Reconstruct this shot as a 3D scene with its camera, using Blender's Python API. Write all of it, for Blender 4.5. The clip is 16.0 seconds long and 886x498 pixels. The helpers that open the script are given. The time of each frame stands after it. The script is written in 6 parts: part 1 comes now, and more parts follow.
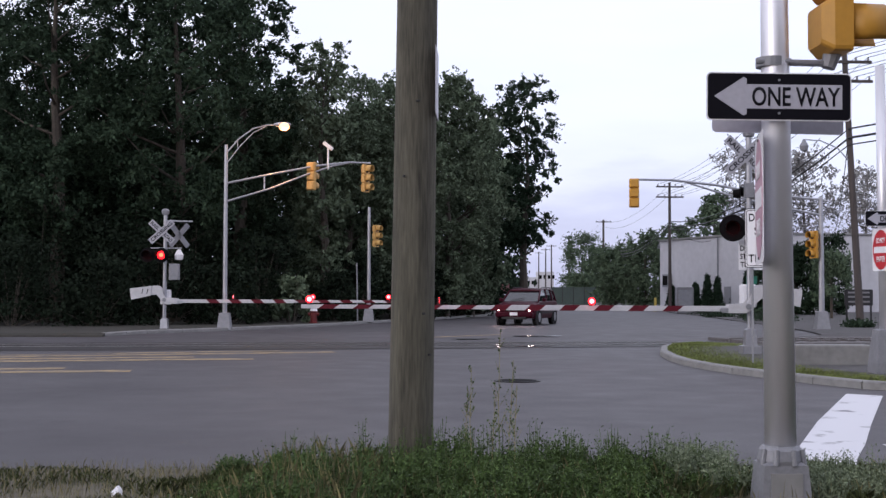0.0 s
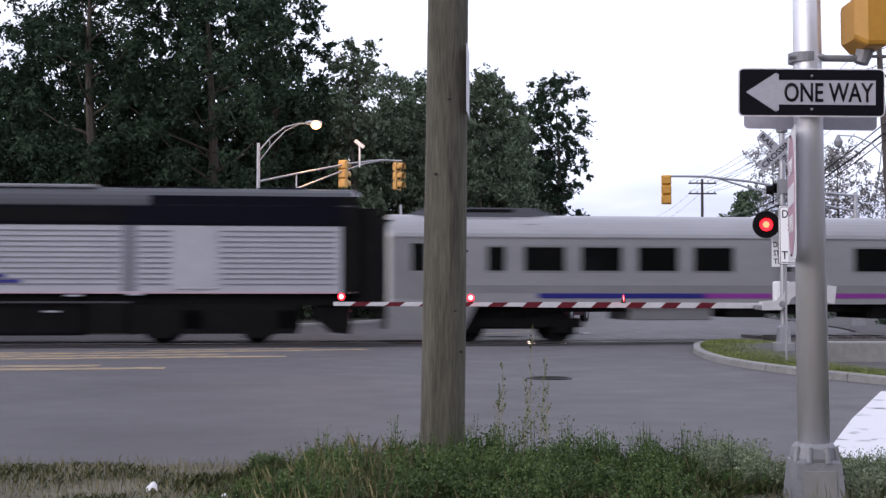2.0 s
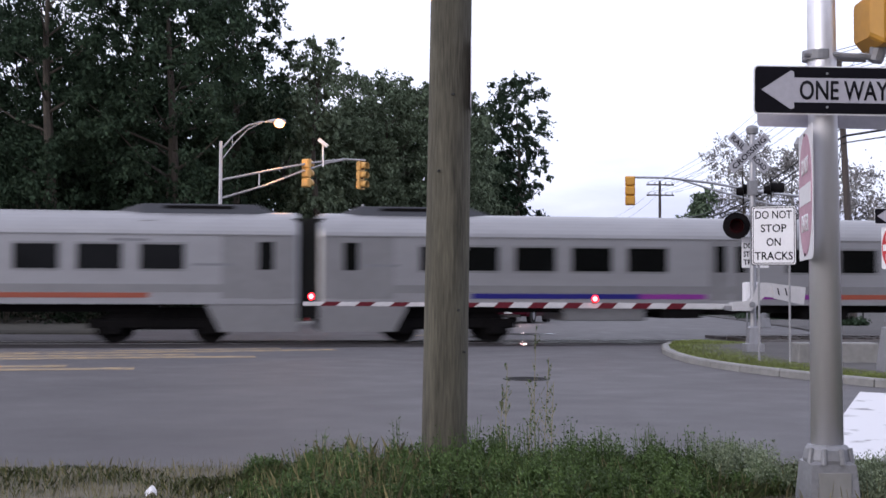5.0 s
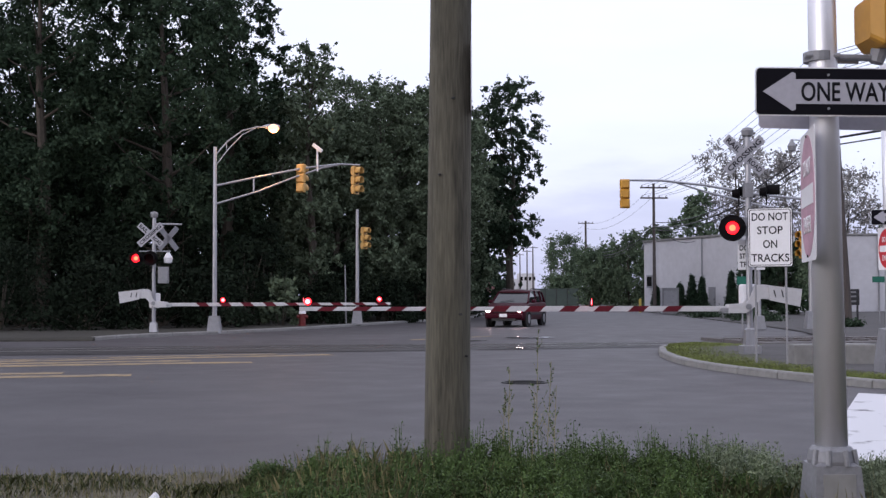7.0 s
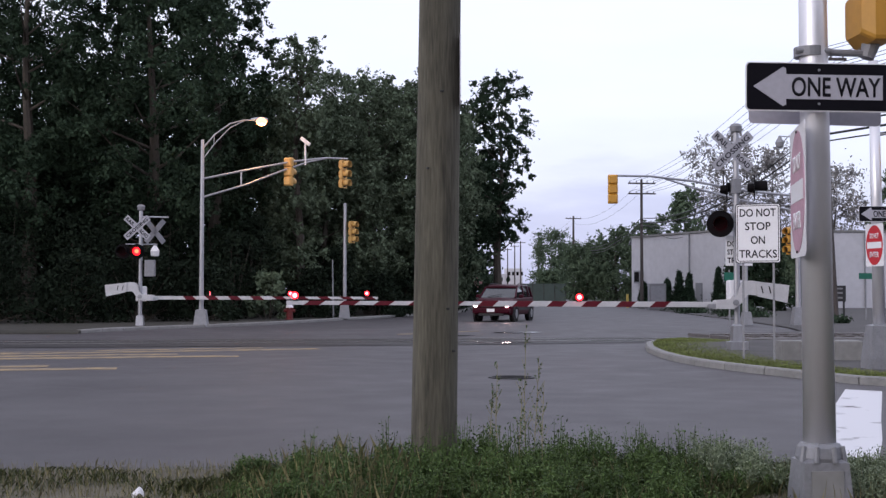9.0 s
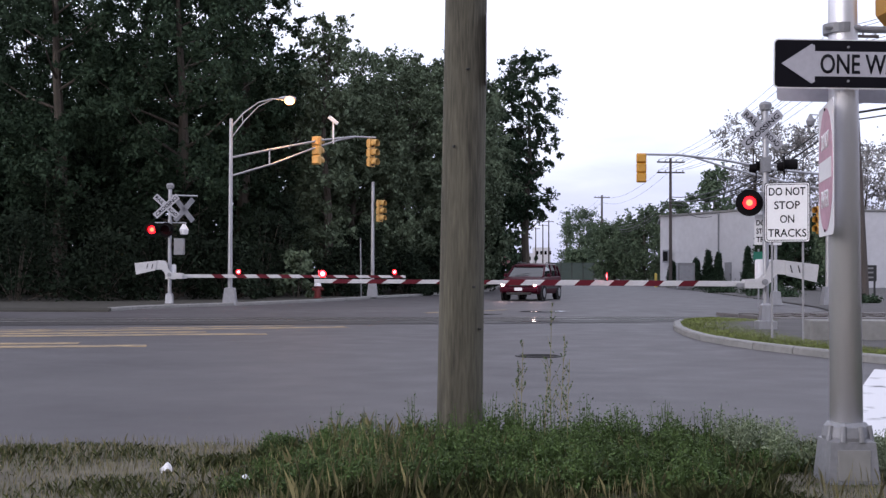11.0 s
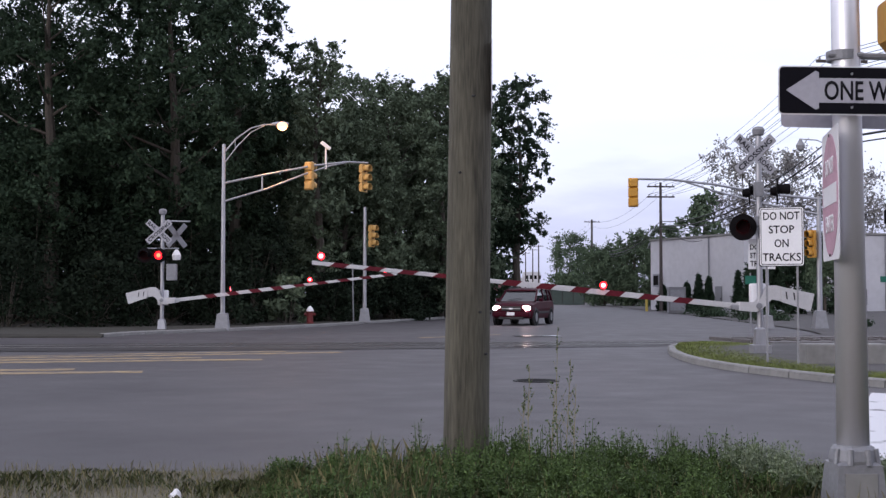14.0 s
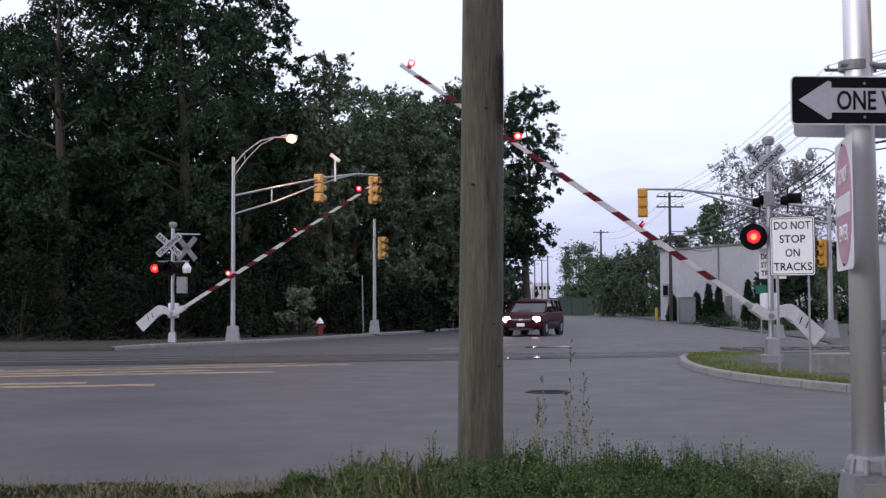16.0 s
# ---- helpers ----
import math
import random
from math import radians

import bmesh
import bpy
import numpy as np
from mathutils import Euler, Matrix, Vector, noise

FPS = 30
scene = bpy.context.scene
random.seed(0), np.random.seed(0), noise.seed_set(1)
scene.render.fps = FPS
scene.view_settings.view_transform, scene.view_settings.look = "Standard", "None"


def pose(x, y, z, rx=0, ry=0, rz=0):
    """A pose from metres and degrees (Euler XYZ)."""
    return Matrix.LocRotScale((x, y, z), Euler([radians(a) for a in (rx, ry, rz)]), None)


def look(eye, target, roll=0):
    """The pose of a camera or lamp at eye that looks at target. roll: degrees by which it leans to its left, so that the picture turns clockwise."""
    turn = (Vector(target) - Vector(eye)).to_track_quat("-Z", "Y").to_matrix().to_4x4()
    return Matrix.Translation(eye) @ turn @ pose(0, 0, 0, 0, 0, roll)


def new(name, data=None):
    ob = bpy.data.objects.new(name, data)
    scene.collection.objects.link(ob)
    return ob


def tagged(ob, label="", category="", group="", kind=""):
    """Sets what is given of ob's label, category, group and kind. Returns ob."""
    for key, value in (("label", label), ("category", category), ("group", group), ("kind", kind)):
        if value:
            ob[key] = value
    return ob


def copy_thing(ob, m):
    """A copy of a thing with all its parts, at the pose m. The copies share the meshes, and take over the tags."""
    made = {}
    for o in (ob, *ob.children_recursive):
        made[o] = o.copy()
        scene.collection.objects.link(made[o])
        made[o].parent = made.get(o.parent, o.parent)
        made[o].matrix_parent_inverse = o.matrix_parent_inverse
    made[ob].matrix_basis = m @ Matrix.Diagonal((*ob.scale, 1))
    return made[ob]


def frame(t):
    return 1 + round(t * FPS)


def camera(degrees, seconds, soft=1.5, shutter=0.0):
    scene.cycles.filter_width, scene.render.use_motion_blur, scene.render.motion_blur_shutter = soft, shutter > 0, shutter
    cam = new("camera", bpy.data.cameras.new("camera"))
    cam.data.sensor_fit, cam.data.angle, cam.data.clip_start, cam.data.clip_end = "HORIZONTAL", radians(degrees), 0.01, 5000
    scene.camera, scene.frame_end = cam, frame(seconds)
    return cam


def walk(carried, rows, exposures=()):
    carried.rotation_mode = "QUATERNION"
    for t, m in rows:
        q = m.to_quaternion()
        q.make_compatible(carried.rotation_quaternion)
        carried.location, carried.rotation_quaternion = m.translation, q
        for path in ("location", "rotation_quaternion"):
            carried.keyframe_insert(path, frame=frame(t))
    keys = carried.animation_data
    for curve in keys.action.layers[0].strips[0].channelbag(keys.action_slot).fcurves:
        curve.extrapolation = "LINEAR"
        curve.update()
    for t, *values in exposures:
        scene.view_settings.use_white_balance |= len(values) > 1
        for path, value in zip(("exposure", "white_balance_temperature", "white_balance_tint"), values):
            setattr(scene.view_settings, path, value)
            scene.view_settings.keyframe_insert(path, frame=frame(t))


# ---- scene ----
cam = camera(40.0, 16.0, soft=1.4, shutter=0.4)
PATH = [
    (0, (0.008, 0.010, 1.337), (0.0070, 2.0083, 1.4120), 0.13),
    (0.5, (0.006, 0.015, 1.337), (-0.0122, 2.0142, 1.4007), -0.11),
    (1, (0.006, 0.011, 1.345), (-0.0241, 2.0094, 1.4099), -0.13),
    (1.5, (0.005, 0.003, 1.341), (-0.0436, 2.0009, 1.4050), -0.05),
    (2, (0.010, -0.015, 1.336), (-0.0429, 1.9832, 1.4067), 0.04),
    (2.5, (0.008, -0.021, 1.329), (-0.0478, 1.9770, 1.3972), 0.39),
    (3, (0.006, -0.014, 1.336), (-0.0402, 1.9841, 1.4107), 0.24),
    (3.5, (-0.049, -0.020, 1.329), (-0.1182, 1.9778, 1.3759), 1.44),
    (4, (-0.300, 0.067, 1.339), (-0.2198, 2.0645, 1.3792), -1.93),
    (4.5, (-0.341, 0.134, 1.352), (-0.2523, 2.1314, 1.3935), -0.05),
    (5, (-0.343, 0.149, 1.326), (-0.3212, 2.1474, 1.3976), 0.20),
    (5.2, (-0.358, 0.144, 1.336), (-0.3229, 2.1415, 1.4242), -0.56),
    (7.3, (-0.399, 0.175, 1.322), (-0.3687, 2.1732, 1.3949), -0.13),
    (7.5, (-0.387, 0.205, 1.321), (-0.3620, 2.2034, 1.3831), -0.22),
    (8, (-0.390, 0.198, 1.323), (-0.3656, 2.1964, 1.3919), -0.44),
    (8.5, (-0.399, 0.195, 1.322), (-0.3491, 2.1926, 1.3931), 0.12),
    (9, (-0.399, 0.218, 1.323), (-0.3466, 2.2158, 1.3927), 0.07),
    (11.3, (-0.383, 0.202, 1.317), (-0.3789, 2.2014, 1.3506), 0.19),
    (11.5, (-0.388, 0.198, 1.320), (-0.3699, 2.1977, 1.3638), 0.49),
    (12, (-0.398, 0.192, 1.320), (-0.3562, 2.1908, 1.3721), 0.64),
    (12.5, (-0.407, 0.184, 1.322), (-0.3922, 2.1822, 1.3970), -0.13),
    (13, (-0.429, 0.169, 1.325), (-0.4428, 2.1679, 1.3983), -0.13),
    (13.5, (-0.480, 0.157, 1.314), (-0.4810, 2.1559, 1.3811), -0.07),
    (14, (-0.504, 0.162, 1.321), (-0.4804, 2.1606, 1.3967), 0.02),
    (14.5, (-0.507, 0.145, 1.316), (-0.4854, 2.1426, 1.3998), 0.27),
    (15, (-0.508, 0.145, 1.321), (-0.4960, 2.1439, 1.3932), 0.13),
    (15.5, (-0.505, 0.165, 1.326), (-0.4882, 2.1628, 1.4221), 0.30),
    (16, (-0.534, 0.150, 1.325), (-0.5249, 2.1482, 1.4193), -0.30),
]
walk(cam, [(t, look(eye, aim, lean)) for t, eye, aim, lean in PATH],
     [(0.0, 0.0, 5900, 12), (0.4, 0.05, 5900, 12), (0.8, 0.05, 5900, 12), (1.4, 0.27, 5900, 12), (5.2, 0.24, 5900, 12), (6.2, 0.2, 5900, 12), (7.2, 0.0, 5900, 12), (9.5, 0.0, 5900, 12), (11.3, 0.25, 5900, 12), (12.2, 0.24, 5900, 12), (13.3, 0.14, 5900, 12), (14.5, 0.04, 5900, 12), (16.0, 0.0, 5900, 12)])

# ---- world and light: overcast dusk ----
world = bpy.data.worlds.new("overcast_dusk")
scene.world = world
world.use_nodes = True
wn, wl = world.node_tree.nodes, world.node_tree.links
wn.clear()
w_out = wn.new("ShaderNodeOutputWorld")
w_bg = wn.new("ShaderNodeBackground")
w_sky = wn.new("ShaderNodeTexSky")
w_sky.sky_type, w_sky.sun_disc = "NISHITA", False
w_sky.sun_elevation, w_sky.sun_rotation = radians(18), radians(228)
w_sky.altitude, w_sky.dust_density = 20, 4.0
w_co = wn.new("ShaderNodeTexCoord")
w_sep = wn.new("ShaderNodeSeparateXYZ")
w_ramp = wn.new("ShaderNodeValToRGB")
w_map = wn.new("ShaderNodeMapping")
w_map.inputs["Scale"].default_value = (1.6, 1.6, 7.0)
w_noise = wn.new("ShaderNodeTexNoise")
w_noise.inputs["Scale"].default_value, w_noise.inputs["Detail"].default_value = 3.2, 6.0
w_add = wn.new("ShaderNodeMath")
w_add.operation = "MULTIPLY_ADD"
w_add.inputs[1].default_value, w_add.inputs[2].default_value = 0.26, -0.13
w_sum = wn.new("ShaderNodeMath")
w_sum.operation = "ADD"
w_mix = wn.new("ShaderNodeMix")
w_mix.data_type, w_mix.blend_type = "RGBA", "ADD"
w_mix.inputs[0].default_value = 0.03
wl.new(w_co.outputs["Generated"], w_sep.inputs[0])
wl.new(w_co.outputs["Generated"], w_map.inputs[0])
wl.new(w_map.outputs[0], w_noise.inputs[0])
wl.new(w_noise.outputs[0], w_add.inputs[0])
wl.new(w_sep.outputs[2], w_sum.inputs[0])
wl.new(w_add.outputs[0], w_sum.inputs[1])
wl.new(w_sum.outputs[0], w_ramp.inputs[0])
cr = w_ramp.color_ramp
cr.elements[0].position, cr.elements[0].color = 0.0, (0.56, 0.55, 0.71, 1)
cr.elements[1].position, cr.elements[1].color = 0.26, (0.98, 0.95, 1.02, 1)
for stop, col in ((0.05, (0.67, 0.66, 0.82, 1)), (0.11, (0.87, 0.855, 0.97, 1)), (0.17, (0.93, 0.91, 1.0, 1))):
    e = cr.elements.new(stop)
    e.color = col
wl.new(w_ramp.outputs[0], w_mix.inputs[6])
wl.new(w_sky.outputs[0], w_mix.inputs[7])
wl.new(w_mix.outputs[2], w_bg.inputs[0])
w_bg.inputs[1].default_value = 1.0
wl.new(w_bg.outputs[0], w_out.inputs[0])
sun = new("sun", bpy.data.lights.new("sun", "SUN"))
sun.data.energy, sun.data.angle, sun.data.color = 0.5, radians(28), (1.0, 0.96, 0.92)
sun.matrix_world = look((-45, -40, 20), (0, 0, 0))


# ---- materials ----
def mat(name, color, rough=0.6, metal=0.0, var=0.25, scale=6.0, bump=0.15, island=0.0, obj=0.0, emit=0.0,
        stretch=(1, 1, 1), spec=0.5):
    m = bpy.data.materials.new(name)
    m.use_nodes = True
    nt = m.node_tree
    n, l = nt.nodes, nt.links
    b = n["Principled BSDF"]
    b.inputs["Roughness"].default_value, b.inputs["Metallic"].default_value = rough, metal
    b.inputs["Specular IOR Level"].default_value = spec
    tc = n.new("ShaderNodeTexCoord")
    mp = n.new("ShaderNodeMapping")
    mp.inputs["Scale"].default_value = stretch
    l.new(tc.outputs["Object"], mp.inputs[0])
    fine, coarse = n.new("ShaderNodeTexNoise"), n.new("ShaderNodeTexNoise")
    fine.inputs["Scale"].default_value, fine.inputs["Detail"].default_value = scale * 6, 5
    coarse.inputs["Scale"].default_value, coarse.inputs["Detail"].default_value = scale, 3
    l.new(mp.outputs[0], fine.inputs[0])
    l.new(mp.outputs[0], coarse.inputs[0])
    mx = n.new("ShaderNodeMath")
    mx.operation = "ADD"
    l.new(fine.outputs[0], mx.inputs[0])
    l.new(coarse.outputs[0], mx.inputs[1])
    last = mx.outputs[0]
    for weight, source in ((island, "ShaderNodeNewGeometry"), (obj, "ShaderNodeObjectInfo")):
        if weight:
            g = n.new(source)
            ma = n.new("ShaderNodeMath")
            ma.operation = "MULTIPLY_ADD"
            ma.inputs[1].default_value = weight
            l.new(g.outputs["Random Per Island" if island and source.endswith("Geometry") else "Random"], ma.inputs[0])
            l.new(last, ma.inputs[2])
            sub = n.new("ShaderNodeMath")
            sub.operation = "SUBTRACT"
            sub.inputs[1].default_value = weight / 2
            l.new(ma.outputs[0], sub.inputs[0])
            last = sub.outputs[0]
    rr = n.new("ShaderNodeMapRange")
    rr.inputs[1].default_value, rr.inputs[2].default_value = 0.55, 1.45
    rr.inputs[3].default_value, rr.inputs[4].default_value = 1 - var, 1 + var
    l.new(last, rr.inputs[0])
    vm = n.new("ShaderNodeVectorMath")
    vm.operation = "SCALE"
    vm.inputs[0].default_value = color[:3]
    l.new(rr.outputs[0], vm.inputs["Scale"])
    l.new(vm.outputs[0], b.inputs["Base Color"])
    if bump:
        bp = n.new("ShaderNodeBump")
        bp.inputs["Strength"].default_value, bp.inputs["Distance"].default_value = bump, 0.01
        l.new(fine.outputs[0], bp.inputs["Height"])
        l.new(bp.outputs[0], b.inputs["Normal"])
    if emit:
        b.inputs["Emission Color"].default_value = (*color[:3], 1)
        b.inputs["Emission Strength"].default_value = emit
    return m


def asphalt_mat(name, base, patch):
    """Worn asphalt: grit, wheel-worn streaks along x, dark seams and damp patches."""
    m = bpy.data.materials.new(name)
    m.use_nodes = True
    n, l = m.node_tree.nodes, m.node_tree.links
    b = n["Principled BSDF"]
    tc = n.new("ShaderNodeTexCoord")
    mp = n.new("ShaderNodeMapping")
    mp.inputs["Scale"].default_value = (0.17, 0.22, 1)
    mp.inputs["Rotation"].default_value = (0, 0, radians(-10))
    l.new(tc.outputs["Object"], mp.inputs[0])
    big, mid, grit = (n.new("ShaderNodeTexNoise") for _ in range(3))
    big.inputs["Scale"].default_value, big.inputs["Detail"].default_value = 2.2, 4
    mid.inputs["Scale"].default_value, mid.inputs["Detail"].default_value = 1.3, 6
    grit.inputs["Scale"].default_value, grit.inputs["Detail"].default_value = 60, 3
    l.new(mp.outputs[0], big.inputs[0])
    l.new(tc.outputs["Object"], mid.inputs[0])
    l.new(tc.outputs["Object"], grit.inputs[0])
    ramp = n.new("ShaderNodeValToRGB")
    ramp.color_ramp.elements[0].position, ramp.color_ramp.elements[0].color = 0.34, (*patch, 1)
    ramp.color_ramp.elements[1].position, ramp.color_ramp.elements[1].color = 0.60, (*base, 1)
    s1 = n.new("ShaderNodeMath")
    s1.operation = "MULTIPLY_ADD"
    s1.inputs[1].default_value = 0.35
    l.new(mid.outputs[0], s1.inputs[0])
    s2 = n.new("ShaderNodeMath")
    s2.operation = "MULTIPLY_ADD"
    s2.inputs[1].default_value, s2.inputs[2].default_value = 0.65, 0.0
    l.new(big.outputs[0], s2.inputs[0])
    l.new(s2.outputs[0], s1.inputs[2])
    l.new(s1.outputs[0], ramp.inputs[0])
    gm = n.new("ShaderNodeMapRange")
    gm.inputs[3].default_value, gm.inputs[4].default_value = 0.72, 1.28
    l.new(grit.outputs[0], gm.inputs[0])
    vm = n.new("ShaderNodeVectorMath")
    vm.operation = "SCALE"
    l.new(ramp.outputs[0], vm.inputs[0])
    l.new(gm.outputs[0], vm.inputs["Scale"])
    l.new(vm.outputs[0], b.inputs["Base Color"])
    rg = n.new("ShaderNodeMapRange")
    rg.inputs[3].default_value, rg.inputs[4].default_value = 0.42, 0.8
    l.new(mid.outputs[0], rg.inputs[0])
    l.new(rg.outputs[0], b.inputs["Roughness"])
    b.inputs["Specular IOR Level"].default_value = 0.35
    bp = n.new("ShaderNodeBump")
    bp.inputs["Strength"].default_value, bp.inputs["Distance"].default_value = 0.35, 0.008
    l.new(grit.outputs[0], bp.inputs["Height"])
    l.new(bp.outputs[0], b.inputs["Normal"])
    return m


def paint_mat(name, color, wear, soft=0.09):
    """Worn road paint: the gaps show the asphalt colour underneath."""
    m = mat(name, color, 0.7, scale=2.0, bump=0.2)
    n, l = m.node_tree.nodes, m.node_tree.links
    b = n["Principled BSDF"]
    tc = n.new("ShaderNodeTexCoord")
    ns = n.new("ShaderNodeTexNoise")
    ns.inputs["Scale"].default_value, ns.inputs["Detail"].default_value = 2.3, 8
    l.new(tc.outputs["Object"], ns.inputs[0])
    rp = n.new("ShaderNodeValToRGB")
    rp.color_ramp.elements[0].position, rp.color_ramp.elements[0].color = wear, (0.085, 0.08, 0.09, 1)
    rp.color_ramp.elements[1].position, rp.color_ramp.elements[1].color = wear + soft, (*color, 1)
    l.new(ns.outputs[0], rp.inputs[0])
    l.new(rp.outputs[0], b.inputs["Base Color"])
    return m


M_ASPHALT = asphalt_mat("asphalt", (0.080, 0.074, 0.079), (0.055, 0.050, 0.055))
M_ASPHALT_DARK = asphalt_mat("dark_asphalt", (0.040, 0.036, 0.036), (0.028, 0.025, 0.026))
M_WHITEPAINT = paint_mat("road_paint_white", (0.64, 0.63, 0.66), 0.32)
M_YELLOWPAINT = paint_mat("road_paint_yellow", (0.34, 0.24, 0.12), 0.25, 0.40)
M_DIRT = mat("dirt", (0.10, 0.085, 0.065), 0.95, var=0.4, scale=0.8, bump=0.6)
M_SOIL = mat("verge_soil", (0.10, 0.088, 0.062), 0.95, var=0.5, scale=1.4, bump=0.8)
# darker copy of the verge soil; the woods' shade is in its colour
M_SHADESOIL = mat("soil_in_woods_shade", (0.030, 0.027, 0.021), 0.95, var=0.6, scale=1.4, bump=0.8)
M_BALLAST = mat("ballast", (0.11, 0.10, 0.10), 0.95, var=0.45, scale=4, bump=0.9)
M_VERGE = mat("grey_gravel_soil", (0.066, 0.061, 0.062), 0.95, var=0.4, scale=1.2, bump=0.7)
M_WET = mat("wet_asphalt", (0.04, 0.037, 0.040), 0.10, var=0.3, scale=1.5, bump=0.10, spec=0.5)
M_CONCRETE = mat("concrete", (0.22, 0.215, 0.21), 0.85, var=0.25, scale=1.5, bump=0.3)
M_STEELRAIL = mat("rail_steel", (0.35, 0.33, 0.33), 0.28, 0.9, scale=3)
# paler yellow for the signal heads beside the woods
M_SIGNALPALE = mat("pale_signal_yellow", (0.50, 0.30, 0.09), 0.55, var=0.15, scale=3, bump=0.05)
M_GALV = mat("galvanised_steel", (0.38, 0.38, 0.41), 0.42, 0.6, var=0.2, scale=2.5, bump=0.05, stretch=(1, 1, 0.25))
M_ALU = mat("brushed_aluminium", (0.74, 0.73, 0.77), 0.36, 0.5, var=0.12, scale=2, bump=0.05, stretch=(1, 1, 0.15))
M_CASTALU = mat("cast_aluminium", (0.25, 0.25, 0.27), 0.6, 0.3, var=0.2, scale=6)
M_WOOD = mat("weathered_pole_wood", (0.088, 0.081, 0.061), 0.9, var=0.75, scale=11, bump=1.0, stretch=(1, 1, 0.08))
M_WOODFAR = mat("dark_pole_wood", (0.07, 0.058, 0.055), 0.9, var=0.3, scale=4, stretch=(1, 1, 0.1))
M_WHITE = mat("white_paint", (0.74, 0.73, 0.76), 0.5, var=0.08, scale=3, bump=0.05)
M_SIGNWHITE = mat("sign_white", (0.78, 0.77, 0.80), 0.45, var=0.06, scale=4, bump=0.02)
# greyer white for the crossbuck blades
M_SIGNDULL = mat("dull_sign_white", (0.36, 0.355, 0.39), 0.55, var=0.15, scale=4, bump=0.03)
M_GATEWHITE = mat("gate_white", (0.50, 0.49, 0.51), 0.55, var=0.15, scale=4, bump=0.04)
M_LIGHTBLOCK = mat("light_block_dark", (0.07, 0.05, 0.045), 0.9, var=0.4, scale=1.5, bump=0.3)
M_SIGNBLACK = mat("sign_black", (0.006, 0.0055, 0.009), 0.45, spec=0.15, var=0.2, scale=4, bump=0.02)
M_SIGNGREY = mat("sign_reflective_grey", (0.42, 0.41, 0.47), 0.45, var=0.1, scale=5, bump=0.02)
M_SIGNRED = mat("sign_red_faded", (0.50, 0.30, 0.38), 0.5, var=0.25, scale=5, bump=0.02)
M_SIGNRED2 = mat("sign_red", (0.48, 0.02, 0.03), 0.45, var=0.15, scale=5, bump=0.02)
M_SIGNGREEN = mat("sign_green", (0.012, 0.12, 0.08), 0.5, var=0.15, scale=5, bump=0.02)
M_SIGNALYEL = mat("signal_yellow", (0.50, 0.25, 0.03), 0.5, var=0.12, scale=3, bump=0.05)
M_BLACK = mat("matt_black", (0.015, 0.014, 0.016), 0.6, var=0.3, scale=5)
M_BOARD = mat("warning_light_black", (0.006, 0.005, 0.006), 0.7, spec=0.08, var=0.3, scale=5, bump=0.03)
M_DARKLENS = mat("unlit_red_lens", (0.012, 0.001, 0.002), 0.5, spec=0.06, var=0.2, scale=5, bump=0)
M_REDGLOW = mat("lit_red_lens", (1.0, 0.010, 0.016), 0.3, var=0.05, emit=3.4, bump=0)
M_REDCORE = mat("lit_red_core", (1.0, 0.14, 0.05), 0.3, var=0.05, emit=3.6, bump=0)
M_ARMCORE = mat("lit_arm_light_core", (1.0, 0.20, 0.22), 0.3, var=0.05, emit=4.5, bump=0)
M_DITCH = mat("ditch_light_glow", (1.0, 0.58, 0.26), 0.3, var=0.05, emit=6.0, bump=0)
M_REDSTRIPE = mat("gate_red", (0.095, 0.008, 0.016), 0.6, spec=0.2, var=0.2, scale=4, bump=0.05)
M_SODIUM = mat("sodium_lamp", (1.0, 0.44, 0.19), 0.3, var=0.02, emit=2.6, bump=0)
M_HEADLIGHT = mat("headlight_glow", (1.0, 0.62, 0.54), 0.2, var=0.02, emit=40.0, bump=0)
M_AMBER = mat("amber_glow", (1.0, 0.36, 0.07), 0.2, var=0.02, emit=1.8, bump=0)
M_LOCOWHITE = mat("locomotive_white", (0.32, 0.32, 0.36), 0.4, var=0.10, scale=0.7, bump=0.03)
M_LOCOGREY = mat("locomotive_grey", (0.024, 0.025, 0.033), 0.5, var=0.12, scale=1)
M_LOCOBLACK = mat("locomotive_black", (0.0035, 0.0035, 0.008), 0.5, spec=0.05, var=0.2, scale=1)
M_LOCOBLUE = mat("locomotive_blue", (0.008, 0.007, 0.14), 0.4, var=0.1, scale=1)
M_LOCOPINK = mat("locomotive_red_edge", (0.40, 0.29, 0.33), 0.45, var=0.1, scale=1)
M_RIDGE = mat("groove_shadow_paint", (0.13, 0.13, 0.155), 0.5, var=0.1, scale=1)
M_UNDER = mat("underframe_black", (0.0065, 0.006, 0.0065), 0.8, spec=0.06, var=0.4, scale=2, bump=0.3)
M_STAINLESS = mat("stainless_steel", (0.285, 0.282, 0.298), 0.36, 0.45, var=0.12, scale=0.6, bump=0.03, stretch=(0.3, 1, 1))
M_STAINDULL = mat("stainless_grey_panel", (0.20, 0.197, 0.207), 0.42, 0.35, var=0.12, scale=0.8, bump=0.03)
M_ROOFGREY = mat("roof_grey", (0.17, 0.17, 0.19), 0.55, var=0.2, scale=1)
M_GLASSDARK = mat("tinted_glass", (0.004, 0.0045, 0.0045), 0.10, spec=0.12, var=0.3, scale=1, bump=0)
M_CBLUE = mat("stripe_blue", (0.007, 0.005, 0.13), 0.4, var=0.1, scale=1)
M_CPURPLE = mat("stripe_purple", (0.17, 0.02, 0.20), 0.4, var=0.1, scale=1)
M_CORANGE = mat("stripe_orange", (0.25, 0.055, 0.028), 0.4, var=0.1, scale=1)
